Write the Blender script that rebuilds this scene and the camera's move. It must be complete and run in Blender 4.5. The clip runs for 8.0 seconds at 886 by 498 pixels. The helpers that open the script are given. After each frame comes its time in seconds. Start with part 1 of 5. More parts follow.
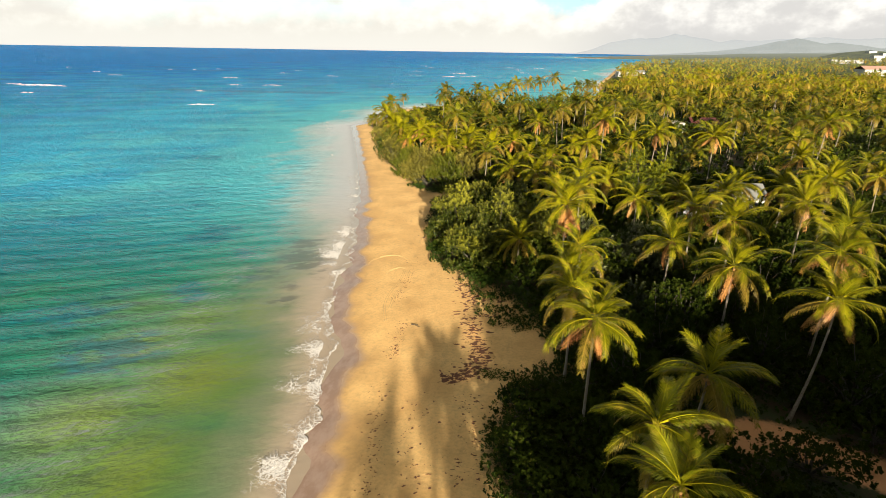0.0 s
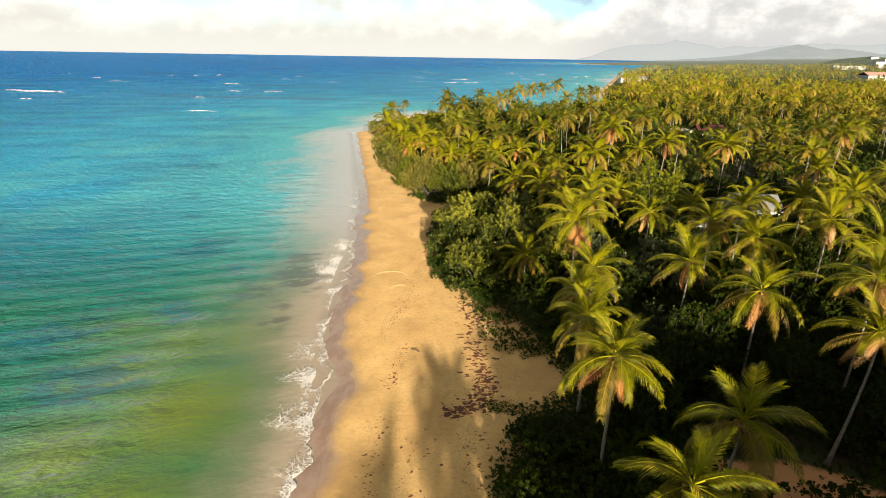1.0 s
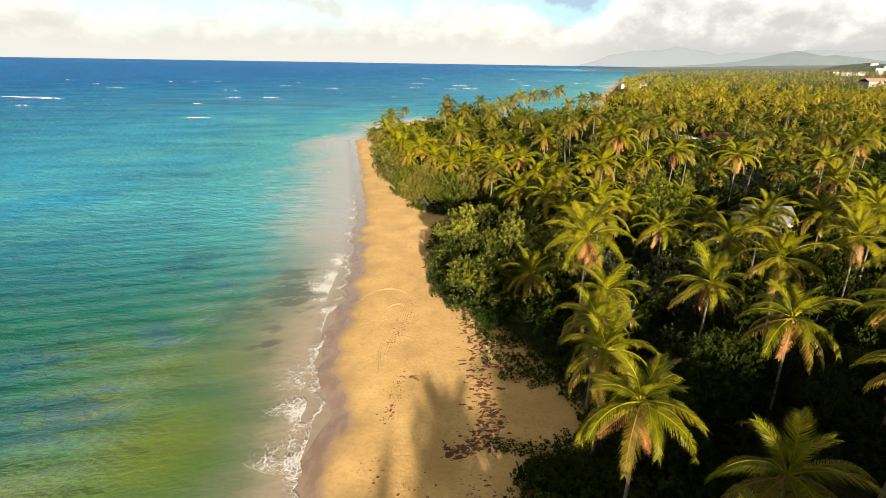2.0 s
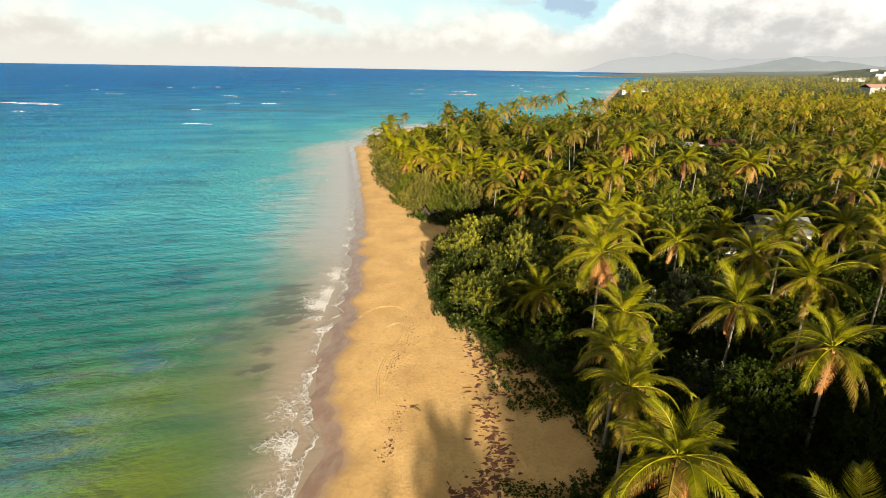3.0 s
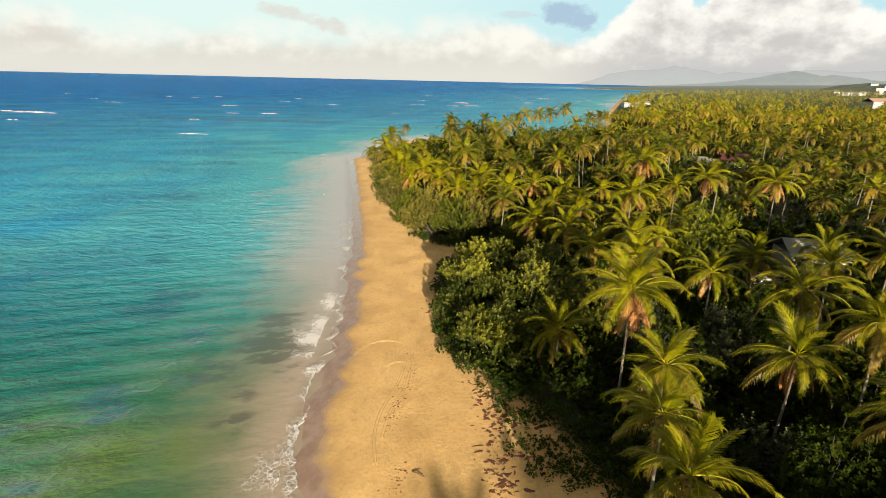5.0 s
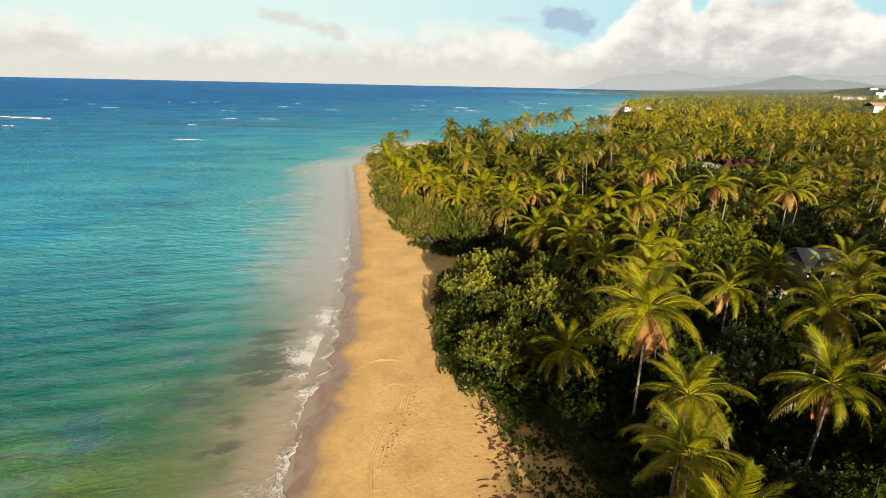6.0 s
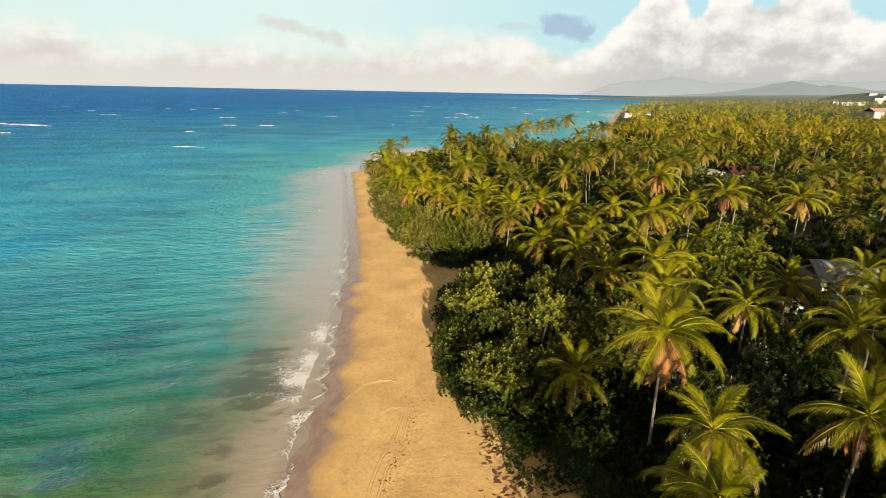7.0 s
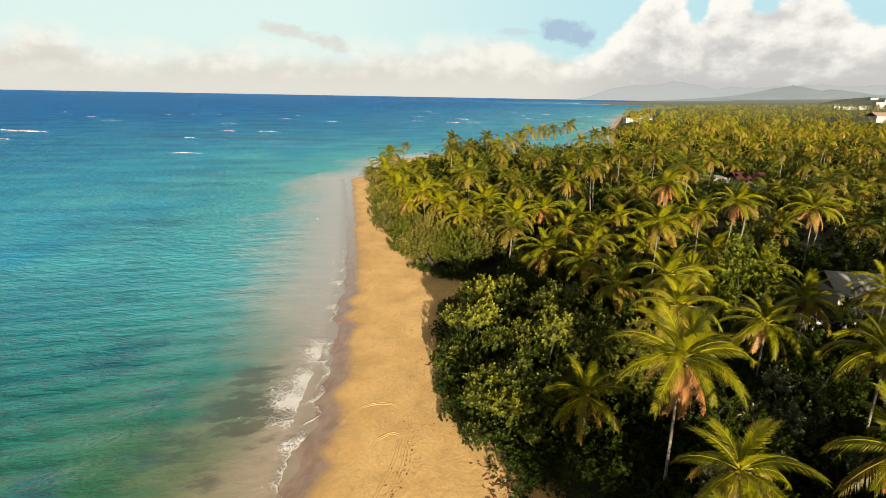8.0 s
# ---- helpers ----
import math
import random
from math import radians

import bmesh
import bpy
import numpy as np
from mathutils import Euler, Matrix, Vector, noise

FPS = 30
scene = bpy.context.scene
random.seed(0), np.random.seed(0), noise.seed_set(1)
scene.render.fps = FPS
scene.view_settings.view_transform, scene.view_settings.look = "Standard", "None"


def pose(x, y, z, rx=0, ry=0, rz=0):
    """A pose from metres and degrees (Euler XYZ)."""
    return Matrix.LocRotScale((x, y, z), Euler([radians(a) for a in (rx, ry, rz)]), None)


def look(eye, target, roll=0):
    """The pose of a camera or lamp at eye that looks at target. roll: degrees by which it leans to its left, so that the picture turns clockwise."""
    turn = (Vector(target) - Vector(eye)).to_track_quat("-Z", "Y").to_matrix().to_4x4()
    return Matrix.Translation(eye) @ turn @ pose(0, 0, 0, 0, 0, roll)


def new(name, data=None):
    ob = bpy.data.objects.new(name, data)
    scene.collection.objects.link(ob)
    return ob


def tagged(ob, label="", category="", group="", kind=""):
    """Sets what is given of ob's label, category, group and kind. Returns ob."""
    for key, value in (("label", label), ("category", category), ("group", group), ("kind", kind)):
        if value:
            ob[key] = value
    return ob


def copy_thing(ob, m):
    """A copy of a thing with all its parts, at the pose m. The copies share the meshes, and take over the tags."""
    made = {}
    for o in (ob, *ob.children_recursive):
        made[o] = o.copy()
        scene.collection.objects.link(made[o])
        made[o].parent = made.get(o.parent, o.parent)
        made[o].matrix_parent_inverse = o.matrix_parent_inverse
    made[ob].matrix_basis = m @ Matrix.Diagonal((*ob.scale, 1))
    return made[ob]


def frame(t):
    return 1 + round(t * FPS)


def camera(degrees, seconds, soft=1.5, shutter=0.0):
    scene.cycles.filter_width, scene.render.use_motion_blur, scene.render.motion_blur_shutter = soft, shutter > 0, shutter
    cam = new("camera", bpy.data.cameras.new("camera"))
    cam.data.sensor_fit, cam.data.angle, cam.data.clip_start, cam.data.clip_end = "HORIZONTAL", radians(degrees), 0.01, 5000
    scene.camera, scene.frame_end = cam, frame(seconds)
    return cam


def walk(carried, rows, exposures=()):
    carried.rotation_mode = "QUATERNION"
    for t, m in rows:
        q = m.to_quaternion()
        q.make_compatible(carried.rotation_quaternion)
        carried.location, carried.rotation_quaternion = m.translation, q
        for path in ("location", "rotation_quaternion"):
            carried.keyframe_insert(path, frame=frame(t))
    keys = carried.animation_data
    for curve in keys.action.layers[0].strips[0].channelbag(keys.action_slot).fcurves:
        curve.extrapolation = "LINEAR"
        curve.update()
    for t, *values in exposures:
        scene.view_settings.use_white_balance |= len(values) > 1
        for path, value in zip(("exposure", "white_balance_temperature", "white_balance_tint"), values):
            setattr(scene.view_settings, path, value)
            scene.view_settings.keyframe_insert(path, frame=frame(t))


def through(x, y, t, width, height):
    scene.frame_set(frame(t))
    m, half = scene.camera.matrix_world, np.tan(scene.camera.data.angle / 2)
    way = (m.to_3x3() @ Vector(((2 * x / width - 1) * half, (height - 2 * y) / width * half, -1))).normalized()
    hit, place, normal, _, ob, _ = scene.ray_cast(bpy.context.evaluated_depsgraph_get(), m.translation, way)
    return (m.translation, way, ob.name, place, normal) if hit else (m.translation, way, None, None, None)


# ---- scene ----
cam = camera(78.0, 8.0, 0.8)
PATH = [
    (0, (0.57, 0.556, 25.619), (0.532, 2.433, 24.93), 0.9),
    (0.5, (0.494, 2.424, 25.605), (0.452, 4.304, 24.926), 0.8),
    (1, (0.378, 4.303, 25.633), (0.335, 6.187, 24.962), 0.9),
    (1.5, (0.305, 6.183, 25.651), (0.262, 8.07, 24.99), 0.9),
    (3, (-0.22, 11.661, 25.536), (-0.263, 13.558, 24.903), 0.9),
    (3.5, (-0.465, 13.376, 25.456), (-0.507, 15.275, 24.832), 1.0),
    (4, (-0.71, 15.027, 25.39), (-0.751, 16.929, 24.773), 1.2),
    (4.5, (-0.84, 16.537, 25.317), (-0.882, 18.443, 24.711), 1.2),
    (4.7, (-0.905, 17.122, 25.308), (-0.948, 19.029, 24.706), 1.3),
    (6, (-1.211, 21.003, 25.289), (-1.254, 22.916, 24.708), 1.2),
    (6.5, (-1.279, 22.389, 25.295), (-1.323, 24.305, 24.725), 1.1),
    (7, (-1.393, 23.729, 25.347), (-1.436, 25.648, 24.786), 1.1),
    (7.5, (-1.408, 25.058, 25.409), (-1.453, 26.98, 24.857), 1.1),
    (8, (-1.412, 26.407, 25.48), (-1.459, 28.331, 24.935), 1.0),
]
walk(cam, [(t, look(eye, target, roll)) for t, eye, target, roll in PATH],
     exposures=[(0.0, 1.68), (4.0, 1.46), (8.0, 1.35)])

# ---- light ----
SUN_DIR = Vector((-0.15, 0.989, 0.0)).normalized()   # the way the sunlight travels over the ground
SUN_UP = radians(11.5)
sun = new("sun", bpy.data.lights.new("sun", "SUN"))
sun.data.energy, sun.data.angle, sun.data.color = 5.0, radians(0.6), (1.0, 0.865, 0.68)
sun.matrix_world = look((0, 0, 200), Vector((0, 0, 200)) + SUN_DIR * math.cos(SUN_UP) - Vector((0, 0, math.sin(SUN_UP))))


# ---- node helpers ----
class Nodes:
    """A short way to write node trees."""

    def __init__(self, tree):
        self.tree = tree
        tree.nodes.clear()

    def add(self, kind, inputs=None, **settings):
        node = self.tree.nodes.new(kind)
        for key, value in settings.items():
            if key == "operation":
                node.operation = value
            elif key == "use_clamp":
                node.use_clamp = value
            elif key == "interpolation_type":
                node.interpolation_type = value
            elif key == "data_type":
                node.data_type = value
            elif key == "blend_type":
                node.blend_type = value
            elif key == "feature":
                node.feature = value
            elif key == "attribute_name":
                node.attribute_name = value
        for key, value in (inputs or {}).items():
            if isinstance(value, bpy.types.NodeSocket):
                self.tree.links.new(value, node.inputs[key])
            else:
                node.inputs[key].default_value = value
        return node

    def math(self, op, a, b=0.0, c=0.0, clamp=False):
        return self.add("ShaderNodeMath", {0: a, 1: b, 2: c}, operation=op, use_clamp=clamp).outputs[0]

    def noise(self, vector, scale, detail=4.0, rough=0.55, lift=0.0):
        n = self.add("ShaderNodeTexNoise", {"Scale": scale, "Detail": detail, "Roughness": rough, "Distortion": lift})
        if vector is not None:
            self.tree.links.new(vector, n.inputs["Vector"])
        return n.outputs["Fac"]

    def ramp(self, value, low, high, a=0.0, b=1.0, smooth=True):
        return self.add("ShaderNodeMapRange", {0: value, 1: low, 2: high, 3: a, 4: b},
                        interpolation_type="SMOOTHSTEP" if smooth else "LINEAR").outputs[0]

    def mix(self, fac, a, b, blend="MIX"):
        n = self.add("ShaderNodeMix", data_type="RGBA", blend_type=blend)
        for socket, value in ((n.inputs[0], fac), (n.inputs[6], a), (n.inputs[7], b)):
            if isinstance(value, bpy.types.NodeSocket):
                self.tree.links.new(value, socket)
            else:
                socket.default_value = (*value, 1.0) if isinstance(value, tuple) and len(value) == 3 else value
        return n.outputs[2]

    def stretched(self, vector, scale, turn=0.0):
        turned = self.add("ShaderNodeMapping", {"Vector": vector, "Rotation": (0, 0, radians(turn))}).outputs[0]
        return self.add("ShaderNodeMapping", {"Vector": turned, "Scale": scale}).outputs[0]

    def place(self):
        return self.add("ShaderNodeNewGeometry").outputs["Position"]


def material(name):
    m = bpy.data.materials.new(name)
    m.use_nodes = True
    return m, Nodes(m.node_tree)


def finish(n, **inputs):
    shader = n.add("ShaderNodeBsdfPrincipled", {k.replace("_", " "): v for k, v in inputs.items()})
    n.add("ShaderNodeOutputMaterial", {"Surface": shader.outputs[0]})
    return shader


# ---- sky ----
world = bpy.data.worlds.new("sky")
scene.world = world
world.use_nodes = True
n = Nodes(world.node_tree)
dome = n.add("ShaderNodeTexSky")
dome.sky_type, dome.sun_disc, dome.sun_elevation = "NISHITA", False, SUN_UP
dome.sun_rotation, dome.dust_density = math.atan2(-SUN_DIR.x, -SUN_DIR.y), 1.5
air = dome.outputs[0]
way = n.add("ShaderNodeTexCoord").outputs["Generated"]
dx, dy, dz = n.add("ShaderNodeSeparateXYZ", {0: way}).outputs
aim = n.math("ARCTAN2", dx, dy)                       # radians to the right of straight ahead
flat = n.add("ShaderNodeCombineXYZ", {0: aim, 1: n.math("MULTIPLY", dz, 1.35), 2: 0.37}).outputs[0]
puffs = n.noise(flat, 9.0, 9.0, 0.58)
small = n.noise(flat, 26.0, 7.0, 0.62)
right = n.ramp(aim, 0.10, 0.34)
# the cloud bank: the height of its top by bearing, low over the sea, towering over the hills
BANK = [(-0.69, 0.066), (-0.65, 0.108), (-0.61, 0.092), (-0.575, 0.062), (-0.51, 0.070), (-0.385, 0.078), (-0.18, 0.083), (-0.055, 0.080),
        (0.035, 0.104), (0.085, 0.080), (0.12, 0.090), (0.20, 0.062), (0.255, 0.094), (0.285, 0.130), (0.315, 0.185), (0.352, 0.150), (0.368, 0.108),
        (0.388, 0.112), (0.402, 0.170), (0.442, 0.165), (0.458, 0.135), (0.49, 0.150), (0.555, 0.152), (0.585, 0.112), (0.64, 0.10)]
tops = n.tree.nodes.new("ShaderNodeValToRGB")
tops.color_ramp.interpolation = "B_SPLINE"
tops.color_ramp.elements.remove(tops.color_ramp.elements[1])
tops.color_ramp.elements[0].position, tops.color_ramp.elements[0].color = 0.0, (0.33, 0.33, 0.33, 1)
for a, h in BANK:
    tops.color_ramp.elements.new((a + 0.75) / 1.5).color = (h * 5, h * 5, h * 5, 1)
n.tree.links.new(n.math("DIVIDE", n.math("ADD", aim, 0.75), 1.5), tops.inputs[0])
top = n.math("MULTIPLY", tops.outputs[0], 0.2)
billow = n.math("ADD", n.math("MULTIPLY", n.math("SUBTRACT", puffs, 0.5), 0.10), n.math("MULTIPLY", n.math("SUBTRACT", small, 0.5), 0.045))
depth = n.math("ADD", n.math("SUBTRACT", top, dz), billow)
bank = n.ramp(n.math("DIVIDE", depth, n.ramp(aim, -0.1, 0.3, 0.046, 0.013)), -0.35, 1.0)
level = n.math("DIVIDE", dz, top)
folds = n.noise(n.add("ShaderNodeVectorMath", {0: flat, 1: (0.012, -0.022, 0.0)}, operation="ADD").outputs[0], 9.0, 9.0, 0.58)
relief = n.math("ADD", n.math("MULTIPLY", n.math("SUBTRACT", puffs, folds), 3.2), n.math("MULTIPLY", n.math("SUBTRACT", small, 0.5), 0.9))
lit = n.ramp(n.math("ADD", relief, n.math("MULTIPLY", n.math("SUBTRACT", level, 0.52), 1.3)), -0.50, 0.62)
towers = n.mix(lit, (0.60, 0.585, 0.56), (0.98, 0.95, 0.88))
stratus = n.mix(lit, (0.72, 0.69, 0.615), (0.93, 0.905, 0.82))
cloud = n.mix(right, stratus, towers)
low = n.mix(right, (0.76, 0.735, 0.665), (0.55, 0.545, 0.525))
haze = n.mix(n.ramp(dz, 0.0, 0.045), low, cloud)
clear = n.mix(n.ramp(aim, -0.3, 0.35), (0.78, 0.96, 0.91), (0.56, 0.84, 0.90))
clear = n.mix(n.ramp(dz, 0.17, 0.36), clear, (0.36, 0.43, 0.45))
clear = n.mix(n.ramp(dz, 0.38, 0.75), clear, (0.19, 0.155, 0.12))
blue = n.mix(0.9, n.mix(1.0, air, (0.05, 0.05, 0.05), "MULTIPLY"), clear)
above = n.ramp(n.noise(n.stretched(flat, (1, 1.6, 1)), 2.6, 7.0, 0.58), 0.45, 0.62)
cover = n.math("MAXIMUM", bank, n.math("MULTIPLY", above, n.ramp(dz, 0.20, 0.3, 0.0, 0.10)))
colour = n.mix(cover, blue, haze)


def lone_cloud(colour, a, e, wide, tall, tilt, tint, share):
    """One small cloud by itself: bearing, height, half sizes, slope."""
    u = n.math("SUBTRACT", aim, a)
    v = n.math("SUBTRACT", n.math("SUBTRACT", dz, e), n.math("MULTIPLY", u, tilt))
    r = n.math("ADD", n.math("POWER", n.math("DIVIDE", u, wide), 2.0), n.math("POWER", n.math("DIVIDE", v, tall), 2.0))
    r = n.math("ADD", r, n.math("ADD", n.math("MULTIPLY", n.math("SUBTRACT", small, 0.5), 4.5), n.math("MULTIPLY", n.math("SUBTRACT", puffs, 0.5), 2.5)))
    return n.mix(n.math("MULTIPLY", n.ramp(r, 1.3, 0.1), share), colour, tint)


colour = lone_cloud(colour, 0.178, 0.103, 0.046, 0.018, -0.15, (0.40, 0.53, 0.67), 0.9)
colour = lone_cloud(colour, 0.085, 0.103, 0.032, 0.006, 0.0, (0.60, 0.68, 0.70), 0.6)
colour = lone_cloud(colour, -0.265, 0.090, 0.105, 0.012, -0.22, (0.72, 0.685, 0.62), 0.75)
colour = lone_cloud(colour, -0.61, 0.048, 0.06, 0.012, 0.0, (0.70, 0.67, 0.61), 0.5)
# below the horizon, the far sea
colour = n.mix(n.ramp(dz, -0.004, -0.03), colour, (0.10, 0.22, 0.34))
SKY = n.add("ShaderNodeBackground", {"Color": colour, "Strength": 0.40})
n.add("ShaderNodeOutputWorld", {"Surface": SKY.outputs[0]})


# ---- materials ----
def leaf_material(name, base, pale, dry, through=0.35, spread=0.5, per_object=True, gloss=0.45, sheen=0.2, young=0.8, speckle=0.4):
    """A leaf: green that varies from leaf to leaf and from plant to plant, dry in places, letting some light through."""
    m, n = material(name)
    grain = n.noise(n.place(), 1.1, 3.0)
    geo = n.add("ShaderNodeNewGeometry").outputs["Random Per Island"]
    own = n.add("ShaderNodeObjectInfo").outputs["Random"] if per_object else geo
    c = n.mix(n.math("MULTIPLY", own, spread), base, pale)
    c = n.mix(n.math("MULTIPLY", n.math("MULTIPLY", geo, geo), speckle), c, pale)
    c = n.mix(n.ramp(n.noise(n.place(), 0.075, 2.0), 0.42, 0.62, 0.0, 0.6), c, base)
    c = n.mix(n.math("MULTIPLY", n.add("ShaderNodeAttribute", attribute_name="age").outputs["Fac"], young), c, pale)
    c = n.mix(n.ramp(n.math("ADD", n.math("MULTIPLY", geo, 0.25), n.math("MULTIPLY", grain, 0.9)), 0.60, 0.95), c, dry)
    shader = n.add("ShaderNodeBsdfPrincipled", {"Base Color": c, "Roughness": gloss, "Specular IOR Level": sheen})
    thin = n.add("ShaderNodeBsdfTranslucent", {"Color": n.mix(1.0, c, (1.0, 1.0, 0.55), "MULTIPLY")})
    both = n.add("ShaderNodeMixShader", {0: through, 1: shader.outputs[0], 2: thin.outputs[0]})
    n.add("ShaderNodeOutputMaterial", {"Surface": both.outputs[0]})
    return m


FROND = leaf_material("palm_frond", (0.034, 0.050, 0.002), (0.30, 0.270, 0.004), (0.32, 0.225, 0.020), 0.24, 0.55, sheen=0.1, speckle=0.5)
FROND_FAR = leaf_material("palm_crown", (0.016, 0.031, 0.002), (0.255, 0.235, 0.005), (0.26, 0.20, 0.016), 0.14, 0.5, sheen=0.12, young=0.75)
FROND_DRY = leaf_material("dry_palm_frond", (0.34, 0.125, 0.036), (0.43, 0.26, 0.07), (0.36, 0.085, 0.04), 0.25, 0.9)
FROND_OLD = leaf_material("ageing_palm_frond", (0.095, 0.078, 0.007), (0.30, 0.205, 0.022), (0.33, 0.20, 0.05), 0.3, 0.8)
BROAD = leaf_material("broad_green_leaf", (0.012, 0.026, 0.002), (0.18, 0.185, 0.009), (0.16, 0.15, 0.02), 0.22, 0.35, speckle=0.12)
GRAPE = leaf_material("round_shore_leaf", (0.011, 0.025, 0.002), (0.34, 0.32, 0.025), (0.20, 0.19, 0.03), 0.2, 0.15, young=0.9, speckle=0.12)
# SCRUB and SHRUB hold the shade between the palms in their dark greens
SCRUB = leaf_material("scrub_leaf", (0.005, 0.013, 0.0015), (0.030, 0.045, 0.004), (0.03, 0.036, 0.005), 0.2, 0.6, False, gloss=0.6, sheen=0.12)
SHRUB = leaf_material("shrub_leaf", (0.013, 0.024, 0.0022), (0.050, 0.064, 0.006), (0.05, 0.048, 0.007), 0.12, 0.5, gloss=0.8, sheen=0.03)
MAT_LEAF = leaf_material("creeper_leaf", (0.012, 0.030, 0.003), (0.05, 0.078, 0.006), (0.12, 0.12, 0.02), 0.2, 0.5, False, gloss=0.6, sheen=0.12)
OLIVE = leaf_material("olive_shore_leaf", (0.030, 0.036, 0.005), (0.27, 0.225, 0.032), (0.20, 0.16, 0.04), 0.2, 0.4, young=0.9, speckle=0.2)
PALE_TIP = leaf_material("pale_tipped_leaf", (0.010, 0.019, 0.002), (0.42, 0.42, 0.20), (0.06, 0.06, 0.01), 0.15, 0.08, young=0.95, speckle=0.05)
# a lighter BROAD for one tree: its sunlit look is put into the colour
SUNLIT_BROAD = leaf_material("sunlit_broad_leaf", (0.030, 0.048, 0.003), (0.30, 0.31, 0.012), (0.20, 0.20, 0.02), 0.3, 0.4, young=1.0, speckle=0.3)
VINE = leaf_material("beach_vine_leaf", (0.018, 0.042, 0.004), (0.055, 0.085, 0.009), (0.05, 0.055, 0.01), 0.12, 0.5, gloss=0.8, sheen=0.03)


def bark_material(name, a, b, rings=6.0):
    m, n = material(name)
    at = n.place()
    z = n.add("ShaderNodeSeparateXYZ", {0: at}).outputs[2]
    ring = n.math("SINE", n.math("MULTIPLY", z, rings * 6.2))
    mottle = n.noise(at, 3.0, 5.0)
    c = n.mix(mottle, a, b)
    c = n.mix(n.ramp(ring, 0.75, 1.0, 0.0, 0.55), c, tuple(v * 0.45 for v in a))
    bump = n.add("ShaderNodeBump", {"Strength": 0.5, "Distance": 0.02, "Height": n.math("ADD", ring, mottle)})
    finish(n, Base_Color=c, Roughness=0.85, Normal=bump.outputs[0])
    return m


TRUNK = bark_material("palm_bark", (0.085, 0.072, 0.052), (0.24, 0.20, 0.15))
WOOD = bark_material("grey_wood", (0.022, 0.018, 0.013), (0.065, 0.055, 0.042), 1.0)
FRUIT = bark_material("coconut_husk", (0.22, 0.10, 0.03), (0.40, 0.20, 0.07), 1.0)


def ground_material():
    """Sand, wet towards the water, with leaf litter and moss under the trees."""
    m, n = material("sand_and_soil")
    at = n.place()
    shore = n.add("ShaderNodeAttribute", attribute_name="shore").outputs["Fac"]
    green = n.add("ShaderNodeAttribute", attribute_name="green").outputs["Fac"]
    broad, fine = n.noise(at, 0.22, 5.0), n.noise(at, 3.5, 6.0, 0.65)
    grit = n.noise(at, 40.0, 3.0, 0.7)
    sand = n.mix(n.ramp(broad, 0.3, 0.7), (0.62, 0.37, 0.128), (0.80, 0.51, 0.19))
    sand = n.mix(n.ramp(fine, 0.4, 0.75, 0.0, 0.5), sand, (0.44, 0.28, 0.105))
    mid = n.noise(n.stretched(at, (1.6, 0.8, 1.0), 8), 0.8, 5.0, 0.6)
    sand = n.mix(n.ramp(mid, 0.5, 0.75, 0.0, 0.4), sand, (0.40, 0.255, 0.10))
    sand = n.mix(n.ramp(grit, 0.62, 0.75, 0.0, 0.35), sand, (0.22, 0.13, 0.06))
    edge = n.math("ADD", shore, n.math("MULTIPLY", n.math("SUBTRACT", broad, 0.5), 2.6))
    wet = n.ramp(edge, 3.0, 1.6)
    damp = n.ramp(edge, 4.6, 2.2, 0.0, 0.35)
    sand = n.mix(damp, sand, (0.33, 0.20, 0.085))
    # wet sand, with the sky's pale sheen put into its tone
    sand = n.mix(wet, sand, n.mix(n.ramp(mid, 0.35, 0.65), (0.29, 0.19, 0.135), (0.36, 0.255, 0.195)))
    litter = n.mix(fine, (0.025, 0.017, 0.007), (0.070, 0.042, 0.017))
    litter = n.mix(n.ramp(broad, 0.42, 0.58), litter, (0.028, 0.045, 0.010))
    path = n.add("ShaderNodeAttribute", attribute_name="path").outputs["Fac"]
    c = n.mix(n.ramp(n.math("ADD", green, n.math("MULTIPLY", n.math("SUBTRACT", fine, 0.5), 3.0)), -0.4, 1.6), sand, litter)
    c = n.mix(n.ramp(n.math("ADD", path, n.math("MULTIPLY", n.math("SUBTRACT", fine, 0.5), 1.2)), 2.1, 1.5), c, n.mix(fine, (0.54, 0.27, 0.11), (0.68, 0.38, 0.17)))
    height = n.math("ADD", n.math("ADD", n.math("MULTIPLY", fine, 1.0), n.math("MULTIPLY", mid, 1.6)), n.math("MULTIPLY", grit, 0.15))
    bump = n.add("ShaderNodeBump", {"Strength": n.ramp(edge, 2.0, 7.0, 0.04, 0.28), "Distance": 0.12, "Height": height})
    finish(n, Base_Color=c, Roughness=n.ramp(wet, 0.0, 1.0, 0.92, 0.16), Normal=bump.outputs[0])
    return m


